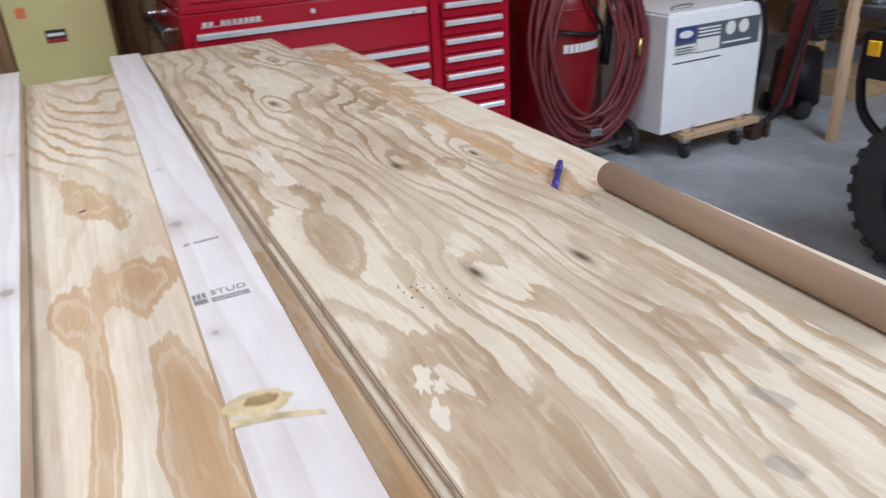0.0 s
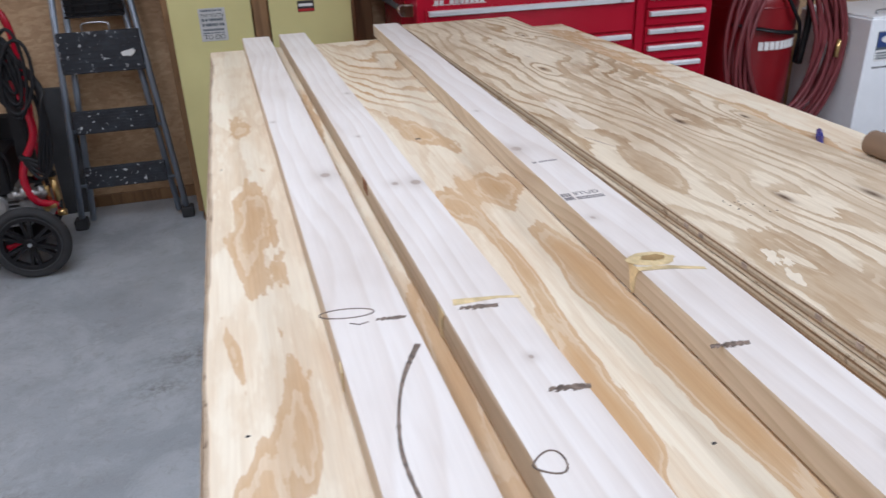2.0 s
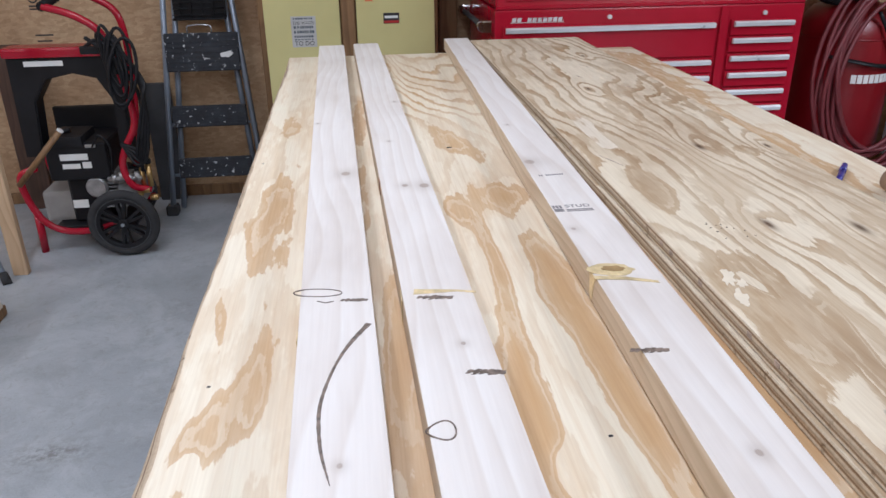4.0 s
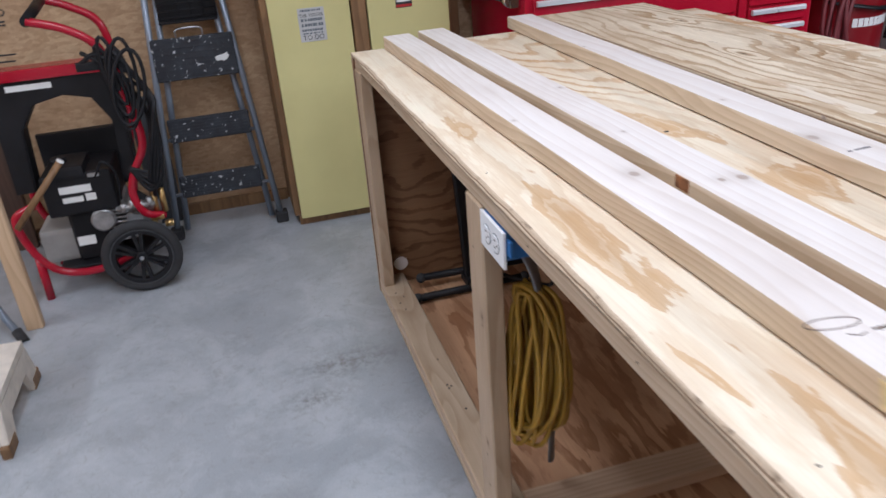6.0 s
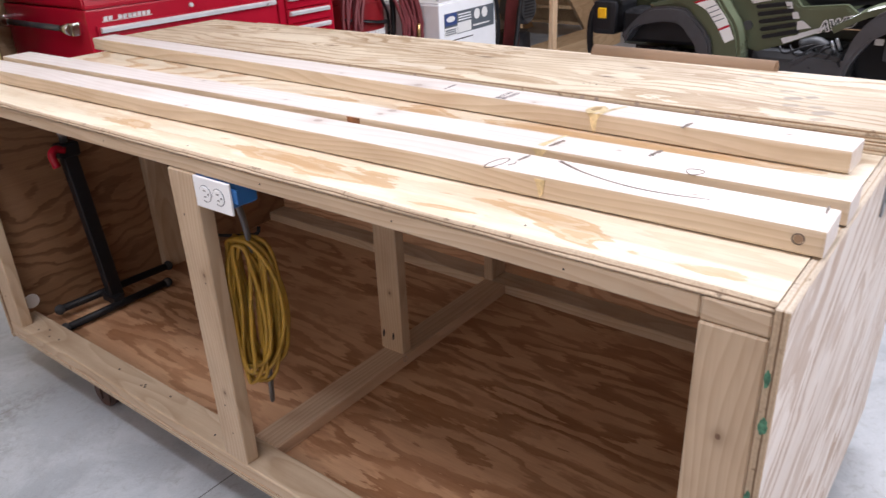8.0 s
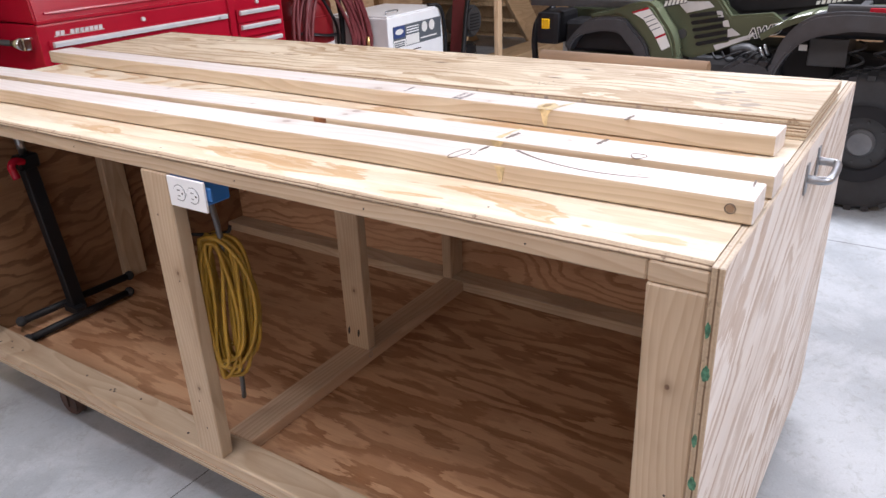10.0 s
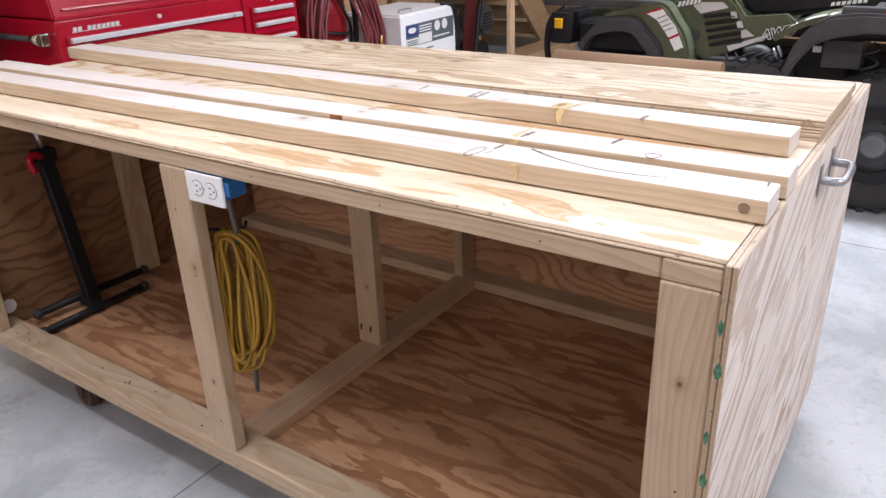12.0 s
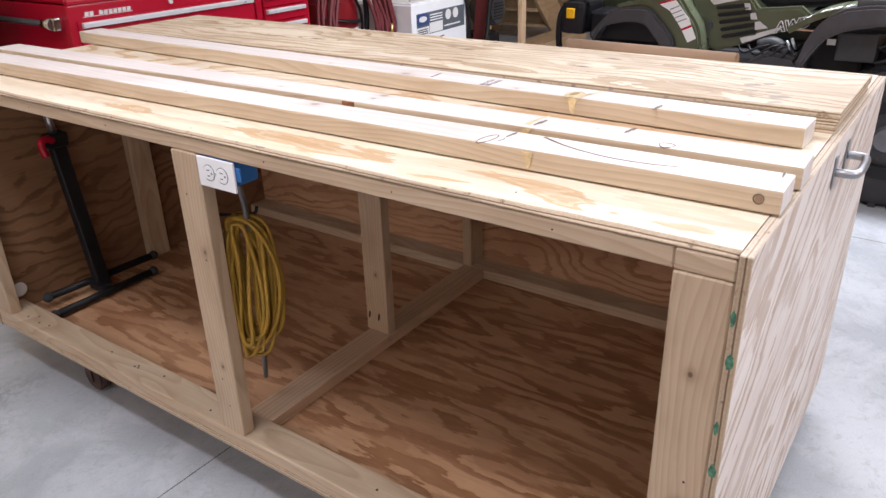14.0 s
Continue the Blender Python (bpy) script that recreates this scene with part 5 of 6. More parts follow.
def drawer(x0, x1, z0, z1, inset=0.0):
    f = part("drawer", box(x0, x1, YF - 0.008, YF + 0.0055, z0, z1, 0.003), m_red, tb)
    zt = z1 - 0.02
    part("drawer_pull", slab([(YF - 0.009, zt - 0.012), (YF - 0.026, zt - 0.009), (YF - 0.028, zt + 0.006), (YF - 0.022, zt + 0.013), (YF - 0.009, zt + 0.013)], "x", x0 + 0.012 + inset, x1 - 0.012 - inset, 0.001), m_chrome, f, "silver aluminium pull")
    return f


drawer(X0 + 0.035, 1.91, 0.845, 1.006)
for z1 in (0.836, 0.762, 0.688, 0.614, 0.54, 0.466):
    drawer(X0 + 0.035, 1.91, z1 - 0.068, z1)
for z1 in (1.009, 0.932, 0.850, 0.771, 0.690, 0.609, 0.528, 0.447):
    drawer(1.980, 2.295, z1 - 0.072, z1)
part("lower_panel", box(X0 + 0.035, X1 - 0.035, YF - 0.004, YF + 0.0055, 0.15, 0.37, 0.004), m_red, tb)
part("divider", box(1.925, 1.966, YF - 0.006, YF + 0.0055, 0.14, 1.07, 0.003), m_red, tb)
for x in (1.396, 2.14):
    part("lock", rod((x, YF - 0.006, 1.036), (x, YF + 0.006, 1.036), 0.010, 16), m_chrome, tb)
# maker's plate, as plain slanted shapes
plate_ = part("maker_plate", box(0.938, 1.185, YF + 0.0035, YF + 0.0058, 1.018, 1.0205, 0), m_chrome, tb)
for i in range(10):
    if i != 2:
        x = 0.945 + i * 0.0235
        part("plate_block", slab([(x, 1.022), (x + 0.018, 1.022), (x + 0.021, 1.040), (x + 0.003, 1.040)], "y", YF + 0.003, YF + 0.0058), m_chrome, plate_)
m_polish = plain("polished_chrome", (0.72, 0.73, 0.75), 0.16, 1.0, vary=0.06)
hb = part("side_handle", pipe([(X0 - 0.045, 3.20, 1.00), (X0 - 0.045, 3.78, 1.00)], 0.013, 14), m_darkgrey, tb, "dark tubular side handle with chrome brackets")
for y in (3.17, 3.81):
    s_ = 1 if y < 3.5 else -1
    br = part("bracket", rod((X0 - 0.045, y + 0.075 * s_, 1.0), (X0 - 0.045, y - 0.01 * s_, 1.0), 0.0165, 18, r2=0.027, bevel=0.003), m_polish, hb, "polished tapered bracket")
    part("bracket_foot", box(X0 - 0.05, X0 - 0.0002, y - 0.026, y + 0.018, 0.972, 1.028, 0.009, seg=2), m_polish, br)

# ---- air compressor ----
ac = thing("air_compressor", (2.86, 3.5, 0), "upright red air compressor with maroon hose coil", "compressor")
bm = bmesh.new()
prof = [(0.0, 0.10), (0.10, 0.105), (0.19, 0.14), (0.245, 0.22), (0.25, 0.30), (0.25, 0.86), (0.245, 0.93), (0.19, 1.0), (0.10, 1.035), (0.0, 1.04)]
seg = 40
rings = [[bm.verts.new((2.86 + r * math.cos(2 * math.pi * i / seg), 3.53 + r * math.sin(2 * math.pi * i / seg), z)) for i in range(seg)] for r, z in prof[1:-1]]
for a, b in zip(rings, rings[1:]):
    for i in range(seg):
        f = bm.faces.new((a[i], a[(i + 1) % seg], b[(i + 1) % seg], b[i]))
        f.smooth = True
bm.faces.new(rings[0][::-1])
bm.faces.new(rings[-1])
tk = part("tank", bm, m_red_tank, ac, "glossy dark red tank")
for z in (0.30, 0.86):
    part("weld_seam", ring_slab(2.86, 3.53, 0.249, 0.2525, "z", z - 0.004, z + 0.004, 40), m_red_tank, tk)
# maker's word as plain blocks round the tank
bm = bmesh.new()
for i in range(9):
    a = -math.pi / 2 - 0.30 + i * 0.125
    q = Matrix.Translation((2.86 + 0.2515 * math.cos(a), 3.53 + 0.2515 * math.sin(a), 0.665)) @ Matrix.Rotation(a + math.pi / 2, 4, "Z")
    b2_ = box(-0.013, 0.013, -0.001, 0.0015, -0.022, 0.022, 0)
    turned(b2_, q)
    me_ = bpy.data.meshes.new("t")
    b2_.to_mesh(me_)
    bm.from_mesh(me_)
    bpy.data.meshes.remove(me_)
    b2_.free()
part("maker_blocks", bm, m_paper, tk)
part("pump_head", box(2.74, 2.98, 3.42, 3.64, 1.04, 1.2, 0.02, seg=2), m_black, ac)
part("belt_guard", rod((2.70, 3.40, 1.16), (2.70, 3.48, 1.16), 0.14, 28, bevel=0.01), m_black, ac)
part("base_bar", rod((2.62, 3.33, 0.085), (3.24, 3.30, 0.085), 0.014, 10), m_zinc, ac)
for cx, cy in ((3.235, 3.32), (2.56, 3.44)):
    w = part("wheel", pipe([(cx, cy + 0.085 * math.cos(a), 0.105 + 0.085 * math.sin(a)) for a in [2 * math.pi * i / 28 for i in range(28)]], 0.020, 8, closed=True), m_rubber, ac)
    part("rim", rod((cx - 0.014, cy, 0.105), (cx + 0.014, cy, 0.105), 0.072, 24), m_zinc, w)
for cx, cy in ((2.75, 3.7), (2.97, 3.7)):
    part("foot", box(cx - 0.02, cx + 0.02, cy - 0.02, cy + 0.02, 0, 0.14, 0.004), m_red_tank, ac)
part("strap", pipe(bend([(2.64, 3.36, 0.78), (2.78, 3.27, 0.755), (2.9, 3.26, 0.735), (3.04, 3.33, 0.72)], 6), 0.013, 8, flat=0.4), m_black, ac)
part("strap", pipe(bend([(2.84, 3.27, 1.0), (2.93, 3.255, 0.85), (3.03, 3.31, 0.74), (3.06, 3.35, 0.55)], 6), 0.010, 8), m_black, ac)
part("power_cable", pipe(bend([(3.03, 3.30, 1.02), (3.07, 3.30, 0.80), (3.05, 3.30, 0.55)], 6), 0.018, 8), m_black, ac)
rng = random.Random(8)
for i in range(13):
    pts = []
    ex, ez = 0.21 + 0.0125 * i + rng.uniform(-0.015, 0.015), 0.36 + 0.012 * i + rng.uniform(-0.03, 0.03)
    dy = 3.215 - 0.011 * (i % 5)
    cx, cz, tw = 2.875 + rng.uniform(-0.025, 0.025), 0.70 + rng.uniform(-0.02, 0.02), rng.uniform(-0.05, 0.05)
    for k in range(36):
        a = 2 * math.pi * k / 36
        pts.append((cx + ex * math.sin(a) * (1.0 - 0.15 * max(0.0, math.cos(a))) + tw * math.cos(a), dy + 0.05 * max(0.0, math.cos(a)) + 0.008 * math.sin(3 * a + i), cz + ez * math.cos(a) * (1.025 - 0.025 * math.cos(a))))
    part("hose_loop", pipe(pts, 0.0115, 8, closed=True), m_hose, ac, "maroon rubber air hose")
part("hose_fitting", rod((3.17, 3.17, 0.60), (3.175, 3.17, 0.69), 0.012, 10), m_brass, ac)
part("hose_tie", box(2.86, 2.93, 3.145, 3.215, 0.21, 0.25, 0.004), m_zinc, ac)

# ---- white appliance on a dolly ----
wb = thing("white_appliance", (3.6, 3.3, 0.15), "white boxed appliance with printed panel on a wooden dolly", "appliance")
ang = Matrix.Translation((3.26, 3.06, 0)) @ Matrix.Rotation(radians(2), 4, "Z")
WW, WD, WZ0, WZ1 = 0.71, 0.52, 0.165, 0.80


def wpart(name, bm, mat, parent, label=""):
    return part(name, turned(bm, ang), mat, parent, label)


cb = wpart("case", box(0, WW, 0, WD, WZ0, WZ1, 0.012, seg=3), m_white, wb)
wpart("top_panel", box(0.012, WW - 0.012, 0.012, WD - 0.012, WZ1, WZ1 + 0.012, 0.005, seg=2), m_white, wb)
wpart("lid_handle", pipe(bend([(0.10, 0.08, WZ1 + 0.011), (0.105, 0.08, WZ1 + 0.03), (0.235, 0.08, WZ1 + 0.03), (0.24, 0.08, WZ1 + 0.011)], 5), 0.006, 8), m_zinc, wb, "small metal lid handle")
wpart("print_panel", box(0.055, WW - 0.03, -0.002, 0.001, 0.585, 0.735, 0), m_slate, cb, "dark grey printed label")
wpart("print_logo", box(0.06, 0.20, -0.003, -0.002, 0.655, 0.733, 0), m_navy, cb)
wpart("print_logo", slab(ellipse(0.13, 0.695, 0.05, 0.02, 0, 12), "y", -0.0037, -0.003), m_paper, cb)
wpart("print_photo", box(0.21, 0.38, -0.003, -0.002, 0.59, 0.66, 0), m_paper, cb)
wpart("print_photo", box(0.055, 0.205, -0.003, -0.002, 0.583, 0.64, 0), m_paper, cb)
for i in range(3):
    wpart("print_bar", box(0.065, 0.19, -0.0036, -0.003, 0.592 + i * 0.014, 0.600 + i * 0.014, 0), m_slate, cb)
    wpart("print_bar", box(0.22, 0.38, -0.0026, -0.002, 0.672 + i * 0.018, 0.680 + i * 0.018, 0), m_white, cb)
for i, x in enumerate((0.455, 0.555)):
    wpart("print_dot", slab(ellipse(x, 0.69, 0.037, 0.037, 0, 20), "y", -0.0032, -0.002), m_paper, cb)
wpart("print_bar", box(0.40, 0.62, -0.0026, -0.002, 0.61, 0.62, 0), m_paper, cb)
wpart("print_bar", box(0.055, 0.40, -0.002, -0.0002, 0.545, 0.552, 0), m_ink, cb)
wpart("power_lead", pipe(bend([(WW - 0.12, 0.05, WZ1 + 0.02), (WW - 0.05, -0.005, WZ1 + 0.01), (WW - 0.01, -0.02, 0.70), (WW + 0.015, -0.01, 0.5), (WW + 0.02, 0.05, 0.2)], 6), 0.014, 8), m_black, wb)
dolly = thing("wooden_dolly", (3.6, 3.3, 0), "pale wooden dolly on small black casters", "dolly")
for y in (-0.01, 0.40):
    wpart("deck_board", box(0.14, WW + 0.02, y - 0.03, y + 0.08, 0.115, 0.150, 0.003), m_post, dolly)
for x in (0.16, 0.56):
    wpart("cross_board", box(x, x + 0.08, -0.02, 0.47, 0.1502, 0.1648, 0.002), m_post, dolly)
    for y in (0.0, 0.43):
        cc = wpart("caster", box(x, x + 0.05, y - 0.02, y + 0.03, 0.09, 0.115, 0.003), m_zinc, dolly)
        wpart("wheel", rod((x + 0.008, y, 0.0402), (x + 0.042, y, 0.0402), 0.04, 18, bevel=0.006), m_rubber, cc)
    wpart("bolt", rod((x + 0.05, -0.025, 0.1648), (x + 0.05, -0.025, 0.20), 0.006, 8), m_zinc, dolly)
vise = thing("iron_clamp", (4.02, 3.1, 0), "small rusty red iron clamp on the floor", "clamp")
part("jaw", box(3.97, 4.05, 3.06, 3.13, 0.0, 0.11, 0.01), m_rust, vise)
part("screw", rod((3.93, 3.09, 0.075), (4.13, 3.10, 0.075), 0.016, 10), m_rust, vise)
part("jaw", box(4.08, 4.11, 3.06, 3.13, 0.0, 0.10, 0.006), m_rust, vise)

# ---- shop vacuum by the stairs ----
vac = thing("shop_vacuum", (4.62, 3.35, 0), "black and red wheeled shop machine with black hose", "vacuum")
part("drum", rod((4.62, 3.35, 0.06), (4.62, 3.35, 0.42), 0.16, 28, r2=0.14, bevel=0.02), m_black, vac)
part("motor_housing", rod((4.66, 3.22, 0.60), (4.66, 3.44, 0.60), 0.13, 28, bevel=0.02), m_darkgrey, vac)
for i in range(6):
    part("vent_slat", box(4.59, 4.73, 3.212, 3.219, 0.525 + i * 0.025, 0.535 + i * 0.025, 0.001), m_black, vac)
part("red_shell", slab([(4.40, 0.10), (4.44, 0.10), (4.575, 0.92), (4.54, 0.95)], "y", 3.20, 3.34, 0.008), m_hose, vac, "red plastic shell")
part("label", box(4.51, 4.56, 3.216, 3.2185, 0.80, 0.88, 0), m_paper, vac)
part("hose", pipe(bend([(4.60, 3.2, 0.95), (4.46, 3.17, 0.72), (4.34, 3.14, 0.40), (4.20, 3.12, 0.12), (4.05, 3.2, 0.03)], 6), 0.02, 10), m_black, vac)
for y in (3.2, 3.5):
    part("wheel", rod((4.55, y - 0.015, 0.0602), (4.55, y + 0.015, 0.0602), 0.06, 20), m_rubber, vac)

# ---- stairs behind ----
st_ = thing("staircase", (5.8, 4.3, 0), "rough pine staircase with solid stringers", "stairs")
for y in (3.75, 4.70):
    part("stringer", slab([(7.15, 0.0), (6.75, 0.0), (4.95, 1.75), (4.95, 2.10), (5.15, 2.10)], "y", y - 0.02, y + 0.02, 0.003), m_stairwood, st_)
for i in range(9):
    x, z = 6.85 - i * 0.225, 0.19 * (i + 1)
    part("tread", box(x - 0.27, x, 3.771, 4.679, z - 0.038, z, 0.003), m_stairwood, st_)
    part("riser", box(x - 0.245, x - 0.226, 3.771, 4.679, z, z + 0.152, 0.002), m_stairwood, st_)
for i, (x, y) in enumerate(((5.15, 3.66), (4.93, 4.4))):
    solid("stair_post", box(x - 0.045, x + 0.045, y - 0.045, y + 0.045, 0, CEIL, 0.004), m_stairwood, "square pine post carrying the stairs", "post", "stair posts")
solid("stacked_planks", box(5.15, 6.6, 3.30, 3.60, 0.0, 0.16, 0.005), m_stairwood, "low stack of pine planks by the stairs", "planks")

# ---- quad bike ----
atv = thing("quad_bike", (3.45, 0.85, 0), "dark olive green quad bike with black racks and knobbly tyres", "quad bike")
AX = 3.10


m_rim = plain("dull_steel_rim", (0.045, 0.047, 0.05), 0.4, 0.3, vary=0.3)


m_hub = plain("dull_steel_hub", (0.17, 0.175, 0.185), 0.4, 0.4, vary=0.2)


def big_wheel(cx, cy, r, w):
    """A knobbly tyre, axle along x; cx is its outer face."""
    k = 48
    bm = bmesh.new()
    prof = [(0.56, 0.06), (0.66, 0.012), (0.80, 0.0), (0.92, 0.02), (0.975, 0.06), (0.985, 0.5), (0.975, 0.94), (0.92, 0.98), (0.66, 0.988), (0.56, 0.94)]
    rr = [[bm.verts.new((cx + q * w, cy + r * p * math.cos(2 * math.pi * i / k), r + r * p * math.sin(2 * math.pi * i / k))) for i in range(k)] for p, q in prof]
    for a, b in zip(rr, rr[1:] + rr[:1]):
        for i in range(k):
            f = bm.faces.new((a[i], a[(i + 1) % k], b[(i + 1) % k], b[i]))
            f.smooth = True
    bmesh.ops.recalc_face_normals(bm, faces=bm.faces)
    t = part("tyre", bm, m_rubber, atv, "black knobbly tyre")
    bm = bmesh.new()
    for i in range(26):
        for j, (q0, q1) in enumerate(((-0.01, 0.26), (0.30, 0.52), (0.55, 0.77), (0.8, 1.01))):
            a = 2 * math.pi * (i + 0.5 * (j % 2)) / 26
            b = box(q0 * w, q1 * w, -0.017, 0.017, r * (0.93 if j in (0, 3) else 0.97), r * 1.0, 0)
            turned(b, Matrix.Translation((cx, cy, r)) @ Matrix.Rotation(a, 4, "X"))
            me_ = bpy.data.meshes.new("t")
            b.to_mesh(me_)
            bm.from_mesh(me_)
            bpy.data.meshes.remove(me_)
            b.free()
    part("knobbly_tread", bm, m_rubber, t)
    rim = part("rim", ring_slab(cy, r, r * 0.40, r * 0.57, "x", cx + 0.012, cx + w * 0.9), m_black, t)
    part("disc", ring_slab(cy, r, r * 0.17, r * 0.44, "x", cx + 0.055, cx + 0.075, 32), m_rim, t)
    part("hub", rod((cx + 0.02, cy, r), (cx + 0.08, cy, r), r * 0.20, 24, bevel=0.012), m_hub, t, "dull grey hub")
    for i in range(8):
        a = 2 * math.pi * i / 8 + 0.2
        part("nut", rod((cx + 0.044, cy + r * 0.31 * math.cos(a), r + r * 0.31 * math.sin(a)), (cx + 0.056, cy + r * 0.31 * math.cos(a), r + r * 0.31 * math.sin(a)), 0.007, 6), m_darkgrey, t)


big_wheel(AX, 0.10, 0.335, 0.26)
big_wheel(AX + 0.02, 1.485, 0.325, 0.20)
big_wheel(AX + 0.82, 0.10, 0.335, 0.26)
big_wheel(AX + 0.86, 1.485, 0.325, 0.20)


def band(points, x0, x1, thick, mat, name, parent, label=""):
    """A curved plate swept along x through points in (y, z)."""
    pts = bend([(0, y, z) for y, z in points], 6)
    out = []
    for i, p in enumerate(pts):
        a, b = pts[max(0, i - 1)], pts[min(len(pts) - 1, i + 1)]
        n = Vector((0, -(b - a).z, (b - a).y)).normalized()
        out.append((p, p - n * thick))
    o = [(p.y, p.z) for p, q in out] + [(q.y, q.z) for p, q in out[::-1]]
    bm = bmesh.new()
    for i in range(len(out) - 1):
        slab([(out[i][0].y, out[i][0].z), (out[i + 1][0].y, out[i + 1][0].z), (out[i + 1][1].y, out[i + 1][1].z), (out[i][1].y, out[i][1].z)], "x", x0, x1, bm=bm)
    bmesh.ops.remove_doubles(bm, verts=bm.verts, dist=1e-5)
    inner = [f for f in bm.faces if sum(1 for g in bm.faces if g is not f and set(g.verts) == set(f.verts))]
    bmesh.ops.delete(bm, geom=inner, context="FACES")
    for f in bm.faces:
        f.smooth = abs(f.normal.x) < 0.5
    bmesh.ops.recalc_face_normals(bm, faces=bm.faces)
    return part(name, bm, mat, parent, label)



def rim_curve(points):
    return [(p.x, p.y) for p in bend([(y, z, 0) for y, z in points], 4)]


def arch_plate(outer, inner, x0, x1, bevel, mat, name, label):
    """A moulded plate between two curves in (y, z), with rounded edges."""
    bm = slab(rim_curve(outer) + rim_curve(inner)[::-1], "x", x0, x1, bevel)
    return part(name, bm, mat, atv, label)


m_flare = plain("satin_black_plastic", (0.055, 0.058, 0.066), 0.32, vary=0.2, scale=8)
flare_top = [(1.66, 0.74), (1.598, 0.813), (1.518, 0.878), (1.404, 0.894), (1.324, 0.886), (1.274, 0.844), (1.206, 0.774), (1.175, 0.711), (1.16, 0.58)]
arch_plate(flare_top, [(1.64, 0.70), (1.59, 0.775), (1.513, 0.802), (1.432, 0.816), (1.35, 0.805), (1.298, 0.754), (1.255, 0.697), (1.235, 0.58)], AX - 0.015, AX + 0.09, 0.012, m_flare, "front_flare", "satin black wheel flare")
arch_plate([(1.52, 0.90), (1.397, 0.925), (1.291, 0.963), (1.184, 0.967), (1.117, 0.892), (1.058, 0.809), (1.029, 0.703), (1.02, 0.58)], flare_top[2:], AX - 0.001, AX + 0.15, 0.016, m_green, "front_fender", "glossy olive green fender")
arch_plate([(0.575, 0.58), (0.546, 0.718), (0.519, 0.801), (0.468, 0.876), (0.402, 0.925), (0.335, 0.945), (0.181, 0.955), (-0.2, 0.92), (-0.45, 0.76)],
           [(0.535, 0.58), (0.524, 0.659), (0.474, 0.751), (0.431, 0.799), (0.363, 0.834), (0.271, 0.855), (0.161, 0.866), (-0.2, 0.835), (-0.40, 0.70)], AX - 0.015, AX + 0.12, 0.014, m_flare, "rear_flare", "satin black wheel flare")
band([(1.84, 0.76), (1.78, 0.82), (1.62, 0.865), (1.42, 0.875), (1.30, 0.80), (1.22, 0.68)], AX + 0.98, AX + 1.07, 0.035, m_darkgrey, "front_flare", atv, "matte black wheel flare")
band([(1.75, 0.845), (1.60, 0.895), (1.40, 0.925), (1.24, 0.87), (1.13, 0.74), (1.09, 0.60)], AX + 0.74, AX + 1.03, 0.03, m_green, "front_fender", atv, "glossy olive green fender")
band([(0.64, 0.50), (0.58, 0.66), (0.46, 0.79), (0.30, 0.855), (0.05, 0.875), (-0.25, 0.84), (-0.42, 0.72)], AX + 0.95, AX + 1.08, 0.04, m_darkgrey, "rear_flare", atv, "matte black wheel flare")
band([(0.62, 0.80), (0.48, 0.88), (0.30, 0.915), (0.0, 0.92), (-0.35, 0.88)], AX + 0.05, AX + 1.02, 0.03, m_green, "rear_fender", atv, "glossy olive green fender")
m_silver = plain("silver_print", (0.55, 0.56, 0.57), 0.4, 0.3)
side = [(1.16, 0.93), (1.20, 0.78), (1.10, 0.70), (0.98, 0.675), (0.85, 0.72), (0.66, 0.80), (0.52, 0.86), (0.60, 0.92), (0.80, 0.90), (0.86, 0.98), (1.05, 1.06), (1.25, 1.02)]
for x0, x1 in ((AX + 0.13, AX + 0.19), (AX + 0.86, AX + 0.92)):
    sp_ = part("side_panel", slab(side, "x", x0, x1, 0.012), m_green, atv, "olive green side panel with vents")
near = [o for o in atv.children if o.name.startswith("side_panel")][0]
for i in range(5):
    f = i / 4
    ya, za, yb, zb = 1.006 - 0.045 * f, 0.905 - 0.145 * f, 0.842 - 0.052 * f, 0.928 - 0.128 * f
    vent = part("vent", slab([(ya, za), (ya + 0.008, za - 0.011), (ya - 0.004, za - 0.019), (yb + 0.004, zb - 0.021), (yb, zb - 0.006), (yb + 0.006, zb)], "x", AX + 0.125, AX + 0.131, 0.002), m_black, near, "black vent opening")
    part("louvre", slab([(ya - 0.004, za - 0.020), (ya - 0.006, za - 0.0265), (yb + 0.004, zb - 0.0285), (yb + 0.004, zb - 0.0215)], "x", AX + 0.117, AX + 0.1248, 0.001), m_green, vent)
for o in ([(0.87, 0.75), (0.718, 0.805), (0.66, 0.825), (0.705, 0.789), (0.855, 0.725)], [(1.082, 0.966), (0.913, 0.971), (0.882, 0.944), (1.023, 0.91)],
          [(0.871, 0.925), (0.843, 0.926), (0.833, 0.895), (0.861, 0.894)], [(0.836, 0.875), (0.809, 0.882), (0.796, 0.849), (0.827, 0.847)], [(0.806, 0.834), (0.784, 0.841), (0.738, 0.81), (0.801, 0.795)]):
    part("decal", slab(o, "x", AX + 0.119, AX + 0.1205), m_silver, near, "dull silver stripe")
lettering("model_word", "AWD", 0.066, facing_west(AX + 0.1235, 0.629, 0.829, 14), m_paper, near, 0.001, 0.005, 0.3)
lettering("model_word", "AWD", 0.066, facing_west(AX + 0.1215, 0.629, 0.829, 14), m_ink, near, 0.001, 0.001, 0.3)
